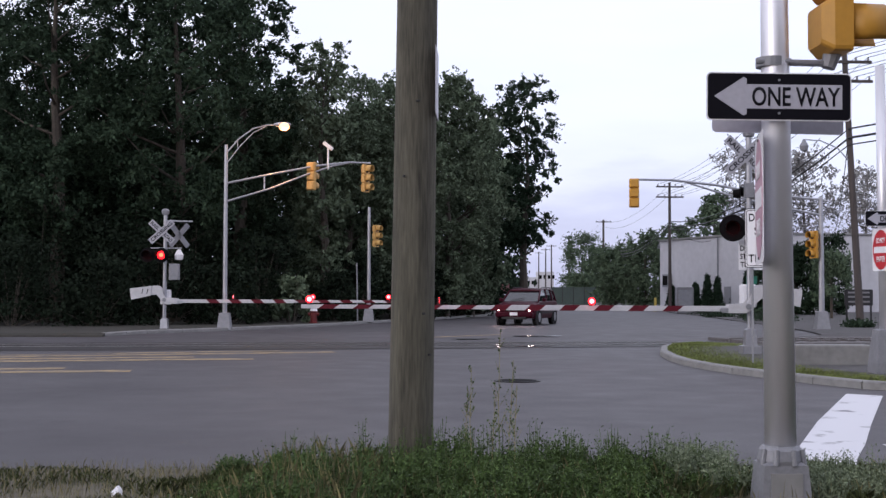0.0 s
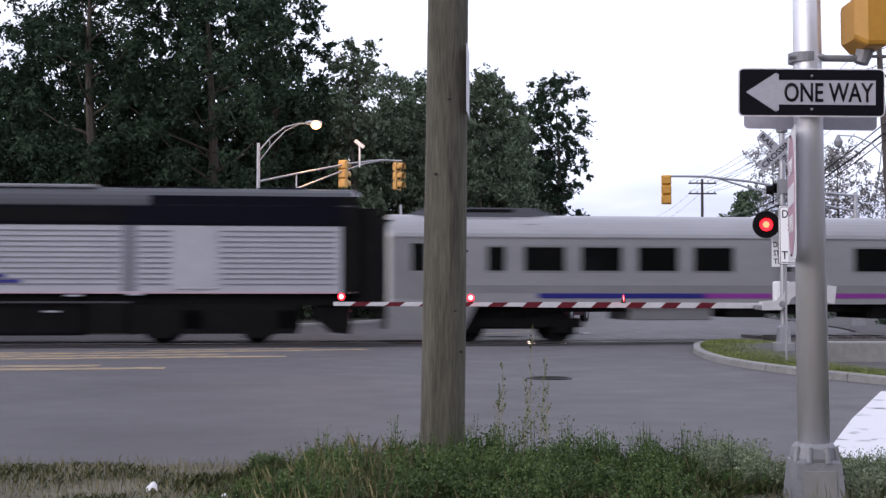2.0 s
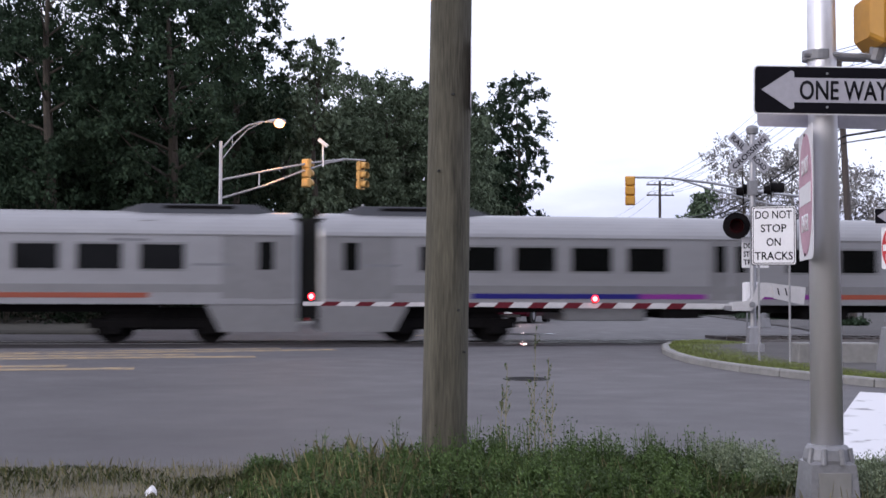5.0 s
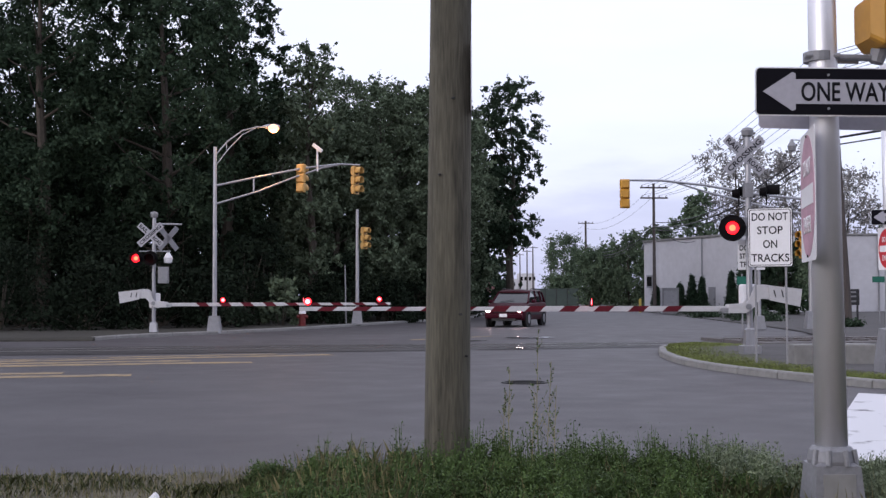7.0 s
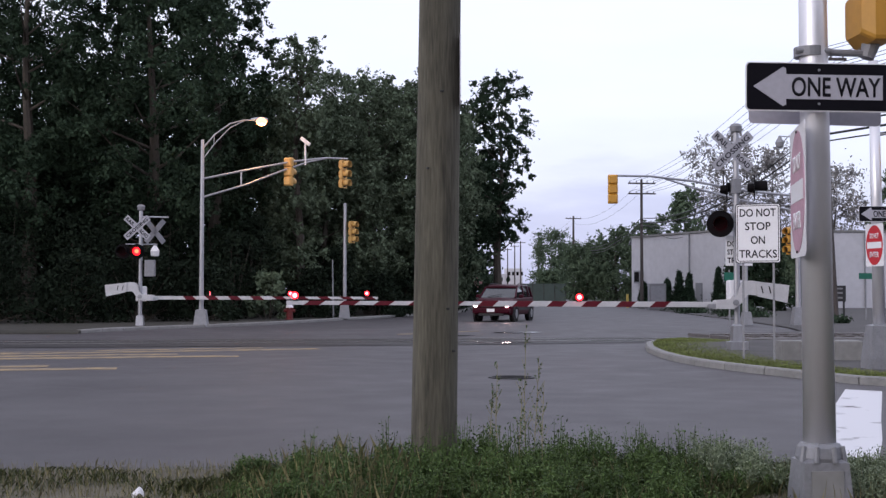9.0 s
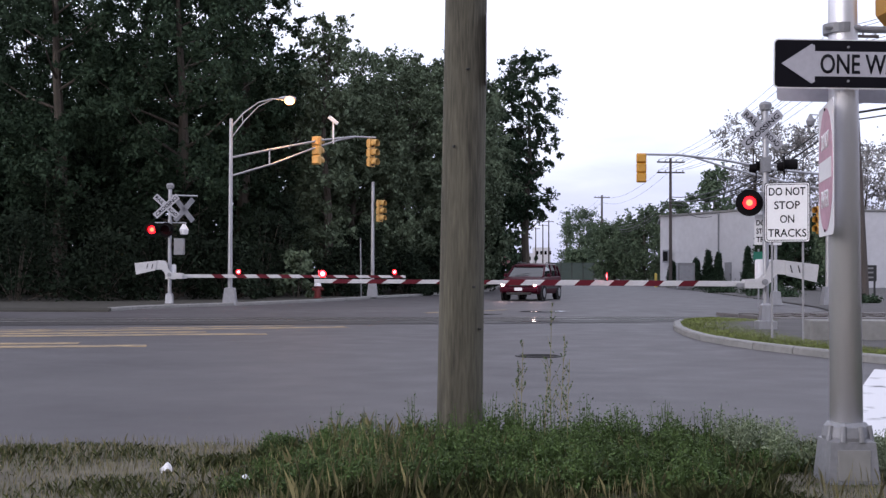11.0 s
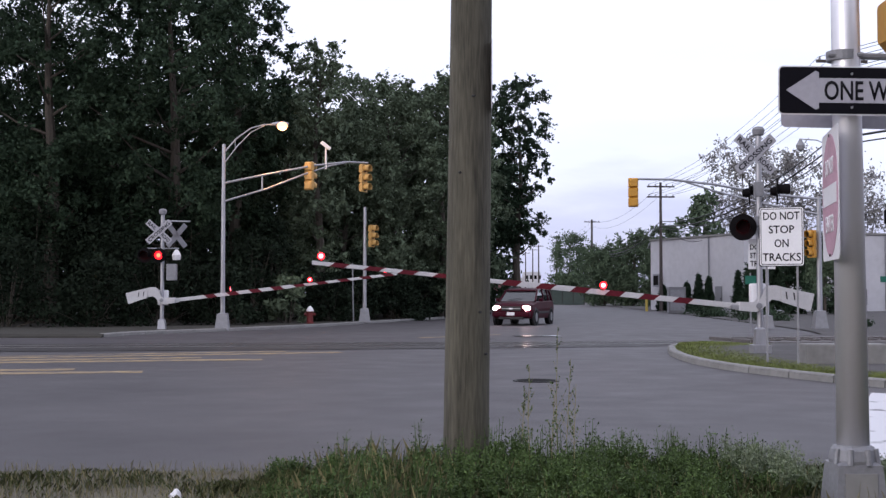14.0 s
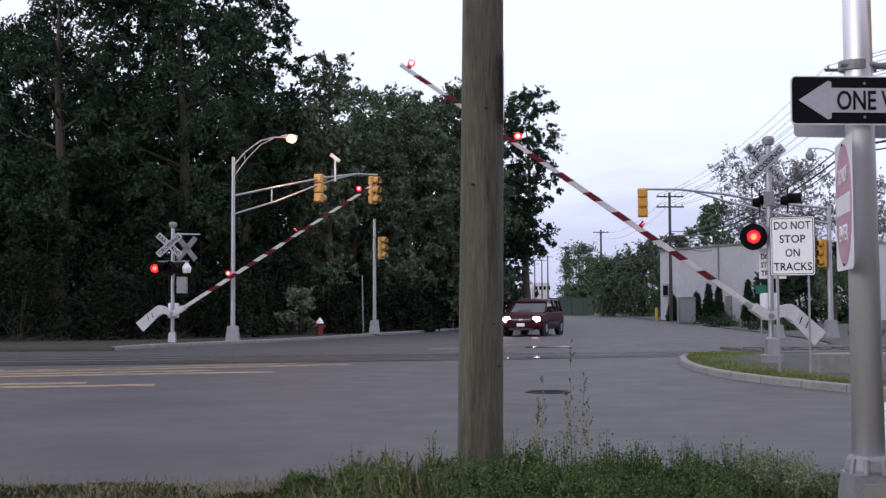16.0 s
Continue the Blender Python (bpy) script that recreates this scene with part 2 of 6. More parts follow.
M_CARRED = mat("dark_red_car_paint", (0.040, 0.003, 0.010), 0.32, 0.0, var=0.1, scale=2, bump=0.0, spec=0.07)
M_CARGLASS = mat("car_window_glass", (0.02, 0.021, 0.024), 0.06, spec=0.9, var=0.2, scale=1, bump=0)
M_RUBBER = mat("rubber", (0.012, 0.012, 0.012), 0.85, spec=0.15, var=0.2, scale=8)
M_RIM = mat("alloy_rim", (0.35, 0.35, 0.37), 0.35, 0.8, var=0.1)
M_BARK = mat("bark", (0.07, 0.058, 0.047), 0.95, var=0.5, scale=5, bump=0.8, stretch=(1, 1, 0.2))
M_LEAF = mat("leaves", (0.032, 0.051, 0.030), 0.75, var=0.35, scale=0.25, bump=0, island=0.8, spec=0.1)
M_LEAFPALE = mat("pale_leaves", (0.105, 0.135, 0.085), 0.75, var=0.45, scale=0.3, bump=0, island=0.7, spec=0.12)
# haze of the distance is put into this paler leaf colour
M_LEAFHAZE = mat("haze_paled_leaves", (0.085, 0.118, 0.072), 0.8, var=0.3, scale=0.2, bump=0, island=0.8, spec=0.2)
# pale grey leaves with the sky's light painted into the colour
M_LEAFSKYLIT = mat("skylit_grey_leaves", (0.22, 0.21, 0.205), 0.6, var=0.5, scale=0.3, bump=0, island=0.9, spec=0.3)
# leaf colour darkened to hold the shade under the canopy
M_WOODSHADE = mat("canopy_shaded_leaves", (0.013, 0.020, 0.012), 0.85, var=0.5, scale=0.6, bump=0, island=0.8, spec=0.1)
M_CORNERGRASS = mat("worn_lawn", (0.19, 0.225, 0.07), 0.7, var=0.45, scale=1.0, bump=0, island=0.8, spec=0.2)
M_EVERGREEN = mat("evergreen", (0.018, 0.034, 0.018), 0.8, var=0.5, scale=2, bump=0, island=0.8, spec=0.2)
M_GRASS = mat("grass_blades", (0.110, 0.128, 0.054), 0.6, var=0.55, scale=1.2, bump=0, island=0.9, spec=0.12)
M_DRYGRASS = mat("dry_grass", (0.27, 0.24, 0.12), 0.7, var=0.4, scale=1.2, bump=0, island=0.8, spec=0.3)
M_WEED = mat("weed_leaves", (0.064, 0.100, 0.031), 0.55, var=0.5, scale=1.2, bump=0, island=0.9, spec=0.15)
M_WEEDPALE = mat("pale_weed_leaves", (0.17, 0.205, 0.125), 0.6, var=0.45, scale=1.2, bump=0, island=0.8, spec=0.3)
M_WALLWHITE = mat("painted_block_wall", (0.50, 0.49, 0.52), 0.8, var=0.12, scale=0.35, bump=0.15)
M_FENCE = mat("fence_green", (0.045, 0.062, 0.055), 0.8, var=0.2, scale=0.5)
M_WIRE = mat("cable_black", (0.012, 0.012, 0.014), 0.6, var=0.1, scale=1, bump=0)
M_HYDRANT = mat("hydrant_red", (0.13, 0.012, 0.013), 0.5, var=0.2, scale=4)
M_YELLOW = mat("bollard_yellow", (0.5, 0.38, 0.08), 0.6, var=0.2, scale=4)
M_STREETGREY = mat("faded_stop_red", (0.42, 0.19, 0.19), 0.6, var=0.2, scale=3)


# ---- building helpers ----
def part(name, bm, material, parent=None, label="", smooth=False):
    me = bpy.data.meshes.new(name)
    bm.normal_update()
    bm.to_mesh(me)
    bm.free()
    me.materials.append(material)
    if smooth:
        me.shade_smooth()
    ob = new(name, me)
    ob.parent = parent
    if label:
        tagged(ob, label)
    return ob


def share(name, ob, parent, m):
    o = new(name, ob.data)
    o.parent = parent
    o.matrix_basis = m
    return o


def thing(name, m, label, category, group="", kind=""):
    e = new(name)
    e.empty_display_size = 0.3
    e.matrix_basis = m
    return tagged(e, label, category, group, kind)


def box(bm, x0, x1, y0, y1, z0, z1, bevel=0.0, m=None):
    r = bmesh.ops.create_cube(bm, size=1.0)["verts"]
    t = Matrix.Translation(((x0 + x1) / 2, (y0 + y1) / 2, (z0 + z1) / 2)) @ Matrix.Diagonal((x1 - x0, y1 - y0, z1 - z0, 1))
    bmesh.ops.transform(bm, matrix=(m @ t) if m else t, verts=r)
    if bevel:
        es = list({e for v in r for e in v.link_edges})
        bmesh.ops.bevel(bm, geom=es, offset=bevel, segments=2, affect="EDGES", profile=0.6)
    return bm


def rod(bm, a, b, r0, r1=None, n=12, caps=True):
    a, b = Vector(a), Vector(b)
    d = b - a
    m = Matrix.Translation((a + b) / 2) @ d.to_track_quat("Z", "Y").to_matrix().to_4x4()
    bmesh.ops.create_cone(bm, cap_ends=caps, segments=n, radius1=r0, radius2=r0 if r1 is None else r1, depth=d.length, matrix=m)
    return bm


def pipe(bm, pts, r0, r1=None, n=8):
    """A bent tube through points, tapering from r0 to r1."""
    r1 = r0 if r1 is None else r1
    pts = [Vector(p) for p in pts]
    rings = []
    for i, p in enumerate(pts):
        d = (pts[min(i + 1, len(pts) - 1)] - pts[max(i - 1, 0)]).normalized()
        up = Vector((0, 1, 0)) if abs(d.y) < 0.9 else Vector((1, 0, 0))
        s = d.cross(up).normalized()
        q = s.cross(d)
        r = r0 + (r1 - r0) * i / (len(pts) - 1)
        rings.append([bm.verts.new(p + s * (r * math.cos(2 * math.pi * k / n)) + q * (r * math.sin(2 * math.pi * k / n))) for k in range(n)])
    for a, b in zip(rings, rings[1:]):
        for k in range(n):
            bm.faces.new((a[k], a[(k + 1) % n], b[(k + 1) % n], b[k]))
    bm.faces.new(rings[0])
    bm.faces.new(rings[-1][::-1])
    return bm


def prism(bm, pts, depth, m=None):
    """A polygon in the xz plane, given depth towards +y."""
    a = [bm.verts.new((x, 0, z)) for x, z in pts]
    b = [bm.verts.new((x, depth, z)) for x, z in pts]
    bm.faces.new(a)
    bm.faces.new(b[::-1])
    k = len(pts)
    for i in range(k):
        bm.faces.new((a[i], b[i], b[(i + 1) % k], a[(i + 1) % k]))
    if m:
        bmesh.ops.transform(bm, matrix=m, verts=a + b)
    bmesh.ops.recalc_face_normals(bm, faces=bm.faces[:])
    return bm


def round_rect(w, h, r, n=5):
    out = []
    for cx, cz, a0 in ((w / 2 - r, h / 2 - r, 0), (-w / 2 + r, h / 2 - r, 90), (-w / 2 + r, -h / 2 + r, 180), (w / 2 - r, -h / 2 + r, 270)):
        for k in range(n + 1):
            a = radians(a0 + 90 * k / n)
            out.append((cx + r * math.cos(a), cz + r * math.sin(a)))
    return out


def loft(bm, rings, cap=True):
    vs = [[bm.verts.new(p) for p in ring] for ring in rings]
    k = len(vs[0])
    for a, b in zip(vs, vs[1:]):
        for i in range(k):
            bm.faces.new((a[i], a[(i + 1) % k], b[(i + 1) % k], b[i]))
    if cap:
        bm.faces.new(vs[0][::-1])
        bm.faces.new(vs[-1])
    bmesh.ops.recalc_face_normals(bm, faces=bm.faces[:])
    return bm


def lathe(bm, prof, n=16, m=None):
    """prof: (radius, height) pairs round the z axis."""
    rings = [[(r * math.cos(2 * math.pi * k / n), r * math.sin(2 * math.pi * k / n), z) for k in range(n)] for r, z in prof]
    before = len(bm.verts)
    loft(bm, rings)
    if m:
        bm.verts.ensure_lookup_table()
        bmesh.ops.transform(bm, matrix=m, verts=bm.verts[before:])
    return bm


def lettering(text, w, h, material, parent, m, depth=0.002, name="lettering", bold=0.022):
    """Raised letters that fill w by h, in the xz plane and facing -y."""
    cu = bpy.data.curves.new("letters", "FONT")
    cu.body, cu.align_x = text, "CENTER"
    cu.resolution_u = 3
    cu.offset = bold
    tmp = bpy.data.objects.new("letters", cu)
    scene.collection.objects.link(tmp)
    bpy.context.view_layer.update()
    me = bpy.data.meshes.new_from_object(tmp.evaluated_get(bpy.context.evaluated_depsgraph_get()))
    bpy.data.objects.remove(tmp)
    co = np.empty(len(me.vertices) * 3)
    me.vertices.foreach_get("co", co)
    co = co.reshape(-1, 3)
    lo, hi = co.min(0), co.max(0)
    q = np.empty_like(co)
    q[:, 0] = (co[:, 0] - (lo[0] + hi[0]) / 2) / (hi[0] - lo[0]) * w
    q[:, 2] = (co[:, 1] - (lo[1] + hi[1]) / 2) / (hi[1] - lo[1]) * h
    q[:, 1] = 0
    me.vertices.foreach_set("co", q.ravel())
    bm = bmesh.new()
    bm.from_mesh(me)
    bpy.data.meshes.remove(me)
    ex = bmesh.ops.extrude_face_region(bm, geom=bm.faces[:])
    bmesh.ops.translate(bm, vec=(0, depth, 0), verts=[v for v in ex["geom"] if isinstance(v, bmesh.types.BMVert)])
    bmesh.ops.recalc_face_normals(bm, faces=bm.faces[:])
    ob = part(name, bm, material, parent)
    ob.matrix_basis = m
    return ob


def quads(name, V, material, parent=None):
    """One mesh of loose faces from an array of shape (n, k, 3)."""
    V = np.asarray(V, dtype=np.float32)
    n, k = V.shape[:2]
    me = bpy.data.meshes.new(name)
    me.vertices.add(n * k)
    me.vertices.foreach_set("co", V.ravel())
    me.loops.add(n * k)
    me.loops.foreach_set("vertex_index", np.arange(n * k, dtype=np.int32))
    me.polygons.add(n)
    me.polygons.foreach_set("loop_start", np.arange(0, n * k, k, dtype=np.int32))
    me.update(calc_edges=True)
    me.materials.append(material)
    ob = new(name, me)
    ob.parent = parent
    return ob


# ---- the lie of the land ----
TRACK = math.atan(0.14)
TU = Vector((math.cos(TRACK), math.sin(TRACK), 0))
TN = Vector((-math.sin(TRACK), math.cos(TRACK), 0))
RAIL_Z = -0.12


def track_point(s, off=0.0, z=0.0):
    return Vector((0, 35.6, 0)) + TU * s + TN * off + Vector((0, 0, z))


def ground_z(x, y):
    """Level street with a slight dip at the railway."""
    d = abs((y - 35.6 - 0.14 * x) * math.cos(TRACK))
    if d > 7:
        return 0.0
    return RAIL_Z * (0.5 + 0.5 * math.cos(math.pi * max(0.0, d - 1.5) / 5.5))


def sheet(name, outline, material, lift=0.0, step=1.5, kind="structure", label="", category="", zf=ground_z):
    """A ground area filled inside an outline, following the land."""
    bm = bmesh.new()
    vs = [bm.verts.new((x, y, 0)) for x, y in outline]
    bm.faces.new(vs)
    xs, ys = [p[0] for p in outline], [p[1] for p in outline]
    y = math.floor(max(min(ys), 26) / step) * step
    while y < min(max(ys), 46):
        bmesh.ops.bisect_plane(bm, geom=bm.verts[:] + bm.edges[:] + bm.faces[:], plane_co=(0, y, 0), plane_no=(-0.14, 1, 0))
        y += step
    bmesh.ops.triangulate(bm, faces=bm.faces[:])
    for v in bm.verts:
        v.co.z = zf(v.co.x, v.co.y) + lift
    bmesh.ops.recalc_face_normals(bm, faces=bm.faces[:])
    if sum(f.normal.z for f in bm.faces) < 0:
        bmesh.ops.reverse_faces(bm, faces=bm.faces[:])
    ob = part(name, bm, material)
    return tagged(ob, label, category, kind=kind)


# ---- ground, roads, kerbs ----
bm = bmesh.new()
box(bm, -1500, 1500, -300, 2500, -0.9, -0.30)
tagged(part("ground", bm, M_DIRT), "bare brown dirt ground reaching the horizon", "ground", kind="structure")

KERB_R = [(6.6, 32.2), (5.75, 31.2), (5.2, 29.2), (4.8, 27.0), (4.62, 25.0), (4.58, 23.4), (4.70, 22.0), (4.92, 20.8), (5.25, 19.6), (5.6, 18.5), (6.0, 17.5), (6.6, 16.9), (7.8, 16.45), (10.0, 16.25), (14, 16.2), (60, 16.5)]
KERB_L = [(-60, 37.0), (-24, 38.6), (-14.5, 39.0), (-10.9, 39.3), (-10.0, 41.2), (-9.1, 42.6), (-7.6, 45.1), (-6.0, 48.6), (-5.1, 50.8), (-3.0, 57.6), (-0.4, 65.4), (2.7, 76.0), (5.6, 110.0), (20.0, 300.0)]
road_outline = [(-60, 9.35), (-6, 9.3), (-2, 9.25), (3.2, 9.2), (7, 8.4), (60, 8.0)] + KERB_R[::-1] + [(7.6, 33.4), (10.6, 34.2), (10.9, 40.2), (13.0, 42.0), (13.6, 46.5), (14.6, 56), (16.4, 78), (18.6, 110), (33, 300)] + KERB_L[::-1]
sheet("road", road_outline, M_ASPHALT, 0.0, label="worn grey asphalt road with damp patches", category="road")
sheet("near_verge", [(-60, -6), (60, -6), (60, 7.98), (7, 8.38), (3.2, 9.18), (-2, 9.23), (-6, 9.28), (-60, 9.33)], M_SOIL, 0.02, label="brown soil verge with thin grass", category="ground")
sheet("corner_verge", KERB_R + [(60, 38), (7.6, 33.4)], M_VERGE, 0.10, label="raised street corner with worn grass and soil", category="ground")
sheet("far_right_verge", [(10.95, 40.25), (60, 47), (60, 300), (33.05, 300), (18.65, 110), (16.45, 78), (14.65, 56), (13.65, 46.5), (13.05, 42.0)], M_VERGE, 0.03, label="bare grey gravel and soil beside the road", category="ground")
sheet("left_verge", KERB_L + [(-60, 300)], M_SHADESOIL, 0.08, label="soil at the foot of the woods, coloured dark for shade", category="ground")


def kerb(name, line, width, height, label, inward=1):
    """Kerb stones, each of them a piece, along a line."""
    k = tagged(new(name), label, "kerb", kind="structure")
    run = []
    for (x0, y0), (x1, y1) in zip(line, line[1:]):
        L = math.hypot(x1 - x0, y1 - y0)
        c = max(1, round(L / 1.2)) if L < 40 else round(L / 6)
        for i in range(c):
            run.append((x0 + (x1 - x0) * i / c, y0 + (y1 - y0) * i / c))
    run.append(line[-1])
    for a, b in zip(run, run[1:]):
        d = Vector((b[0] - a[0], b[1] - a[1], 0))
        nrm = Vector((-d.y, d.x, 0)).normalized() * inward
        e = d.normalized() * 0.012
        bm = bmesh.new()
        za, zb = ground_z(*a), ground_z(*b)
        A, B = Vector((a[0], a[1], za)) + e, Vector((b[0], b[1], zb)) - e
        rings = []
        for P in (A, B):
            rings.append([P + Vector((0, 0, -0.15)), P + nrm * -0.0 + Vector((0, 0, height - 0.03)), P + nrm * 0.03 + Vector((0, 0, height)), P + nrm * width + Vector((0, 0, height)), P + nrm * width + Vector((0, 0, -0.15))])
        loft(bm, rings)
        part("kerb_stone", bm, M_CONCRETE, k)
    return k


kerb("corner_kerb", KERB_R, 0.17, 0.12, "pale concrete kerb round the grassy corner", 1)
kerb("left_kerb", KERB_L[3:-1], 0.16, 0.12, "worn concrete kerb along the woods", 1)
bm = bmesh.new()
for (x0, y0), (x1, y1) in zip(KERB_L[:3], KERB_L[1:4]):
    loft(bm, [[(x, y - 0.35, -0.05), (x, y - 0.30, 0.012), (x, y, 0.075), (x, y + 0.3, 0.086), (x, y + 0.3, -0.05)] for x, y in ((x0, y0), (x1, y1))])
tagged(part("verge_edge", bm, M_SHADESOIL), "low bank of soil where asphalt meets the woods, coloured dark for shade", "ground", kind="structure")

# railway: dark crossing surface, ballast, sleepers, rails


def strip(name, s0, s1, o0, o1, z, material, label, category):
    bm = bmesh.new()
    vs = [bm.verts.new(track_point(s, o, z)) for s, o in ((s0, o0), (s1, o0), (s1, o1), (s0, o1))]
    bm.faces.new(vs)
    ex = bmesh.ops.extrude_face_region(bm, geom=bm.faces[:])
    bmesh.ops.translate(bm, vec=(0, 0, -0.12), verts=[v for v in ex["geom"] if isinstance(v, bmesh.types.BMVert)])
    bmesh.ops.recalc_face_normals(bm, faces=bm.faces[:])
    return tagged(part(name, bm, material), label, category, kind="structure")


strip("ballast_right", 9.0, 120, -2.4, 2.6, RAIL_Z + 0.11, M_BALLAST, "grey-brown stone ballast under the rails", "ballast")
strip("ballast_left", -140, -34.0, -3.8, 2.6, RAIL_Z + 0.03, M_BALLAST, "dark stone ballast under the rails", "ballast")
sheet("crossing_surface", [tuple(track_point(s, o)[:2]) for s, o in ((-33.9, -3.8), (-20, -4.1), (-12.98, -4.0), (-7, -3.9), (-1, -3.5), (3.5, -2.6), (6.5, -1.9), (8.9, -1.7), (8.98, 1.7), (-33.9, 1.9))], M_ASPHALT_DARK, 0.015, 1.5, label="dark asphalt patch round the rails at the crossing", category="road")
tr = tagged(new("railway_track"), "steel rails set flush in the level crossing", "track", kind="structure")
for off in (-0.75, 0.75):
    bm = bmesh.new()
    for s0, s1 in ((-140, -34), (-34, 9), (9, 120)):
        p = [track_point(s0, off - 0.036, 0), track_point(s0, off + 0.036, 0)]
        q = [track_point(s1, off - 0.036, 0), track_point(s1, off + 0.036, 0)]
        up = Vector((0, 0, RAIL_Z + 0.03 + (0.12 if s0 == 9 else 0)))
        dn = Vector((0, 0, RAIL_Z - 0.05))
        loft(bm, [[p[0] + dn, p[0] + up, p[1] + up, p[1] + dn], [q[0] + dn, q[0] + up, q[1] + up, q[1] + dn]])
    part("rail", bm, M_STEELRAIL, tr)
sl = None
for i in range(64):
    m = Matrix.Translation(track_point(9.6 + i * 0.6, 0, RAIL_Z + 0.10)) @ Matrix.Rotation(TRACK, 4, "Z")
    if sl is None:
        bm = bmesh.new()
        box(bm, -0.11, 0.11, -1.3, 1.3, -0.1, 0.035)
        sl = part("sleeper", bm, M_WOODFAR, tr)
        sl.matrix_basis = m
    else:
        share("sleeper", sl, tr, m)


def marking(name, pts, material, label, z=0.006):
    bm = bmesh.new()
    lo = [bm.verts.new((x, y, ground_z(x, y) + z - 0.004)) for x, y in pts]
    hi = [bm.verts.new((x, y, ground_z(x, y) + z)) for x, y in pts]
    bm.faces.new(hi)
    for i in range(len(pts)):
        j = (i + 1) % len(pts)
        bm.faces.new((lo[i], lo[j], hi[j], hi[i]))
    bmesh.ops.recalc_face_normals(bm, faces=bm.faces[:])
    return tagged(part(name, bm, material), label, "road marking", kind="structure")


def band(x0, y0, x1, y1, w):
    d = Vector((x1 - x0, y1 - y0)).normalized()
    px, py = -d.y * w / 2, d.x * w / 2
    return [(x0 - px, y0 - py), (x1 - px, y1 - py), (x1 + px, y1 + py), (x0 + px, y0 + py)]


marking("stop_line", [(2.20, 8.45), (2.80, 8.40), (3.41, 10.06), (3.80, 11.0), (4.45, 12.7), (5.86, 16.28), (5.48, 16.60), (3.98, 12.98), (3.05, 10.55)], M_WHITEPAINT, "thick scuffed white stop line on asphalt")
marking("lane_line", band(3.95, 10.93, 14.0, 10.7, 0.13), M_WHITEPAINT, "thin white lane line")
marking("lane_line", band(3.7, 9.75, 14.0, 9.5, 0.10), M_WHITEPAINT, "thin white edge line")
for x0, y0, x1, y1 in ((-30, 17.0, -6.1, 21.55), (-30, 19.6, -4.6, 25.55), (-14, 24.6, -3.2, 28.65)):
    for dy in (-0.34, 0.34):
        marking("yellow_line", band(x0 - dy * 0.5, y0 + dy, x1 - dy * 2.0, y1 + dy, 0.52), M_YELLOWPAINT, "faded yellow centre line on asphalt")
marking("yellow_line", band(-0.8, 39.6, 1.9, 41.5, 0.22), M_YELLOWPAINT, "faded yellow line beyond the crossing")
rng0 = random.Random(3)
for cx, cy, rx, ry in ((2.3, 34.1, 0.75, 0.30), (2.0, 35.3, 0.5, 0.12), (3.2, 40.6, 0.8, 0.2), (0.9, 38.9, 0.6, 0.15)):
    pts = []
    for k in range(22):
        a = 2 * math.pi * k / 22
        q = 0.7 + 0.6 * rng0.random()
        pts.append((cx + rx * q * math.cos(a), cy + 0.14 * rx * q * math.cos(a) + ry * q * math.sin(a)))
    marking("wet_patch", pts, M_WET, "thin film of water on worn asphalt", 0.024)
mh = thing("manhole_cover", pose(1.15, 18.9, 0.004), "round dark iron manhole cover in the asphalt", "manhole")
part("frame", lathe(bmesh.new(), [(0.36, 0), (0.36, 0.012), (0.31, 0.012), (0.31, 0.002)], 28), M_BLACK, mh)
part("cover", lathe(bmesh.new(), [(0.305, 0), (0.305, 0.01), (0.05, 0.012)], 28), M_UNDER, mh)


# ---- train ----
def body_ring(x, w, zb, zs, zt, n=5):
    """Cross-section of a rail vehicle: straight sides, rounded roof shoulders."""
    pts = [(-w, zb), (-w, zs)]
    for k in range(1, n + 1):
        a = math.pi / 2 * k / (n + 1)
        pts.append((-w * (0.42 + 0.58 * math.cos(a)), zs + (zt - zs) * math.sin(a)))
    pts.append((-w * 0.40, zt))
    pts = pts + [(-y, z) for y, z in pts[::-1]]
    return [(x, y, z) for y, z in pts]


def bogie(parent, x, name="bogie", axle=2.6, r=0.44, n_axles=2):
    bm = bmesh.new()
    for y in (-1.12, 1.0):
        box(bm, x - axle / 2 - 0.65, x + axle / 2 + 0.65, y, y + 0.14, 0.42, 0.68, 0.04)
        for k in range(2):
            xx = x - axle / 2 + axle * k
            box(bm, xx - 0.22, xx + 0.22, y - 0.06, y + 0.18, 0.25, 0.62, 0.05)
        for dx in (-0.35, 0.0, 0.35):
            rod(bm, (x + dx, y + 0.05, 0.40), (x + dx, y + 0.05, 0.85), 0.09, n=10)
    box(bm, x - 1.5, x + 1.5, -0.98, 0.98, 0.38, 0.98)
    for dx in (-1.75, 1.55):
        box(bm, x + dx, x + dx + 0.2, -1.05, 1.05, 0.22, 0.6)
    b = part(name, bm, M_UNDER, parent)
    for k in range(2):
        xx = x - axle / 2 + axle * k
        for y in (-0.80, 0.68):
            bm = bmesh.new()
            m = Matrix.Translation((xx, y, r)) @ Matrix.Rotation(math.pi / 2, 4, "X")
            lathe(bm, [(0.12, -0.08), (r * 0.8, -0.05), (r * 0.86, -0.07), (r, -0.07), (r, 0.07), (0.15, 0.05)], 22, m)
            part("wheel", bm, M_UNDER, b)
    return b


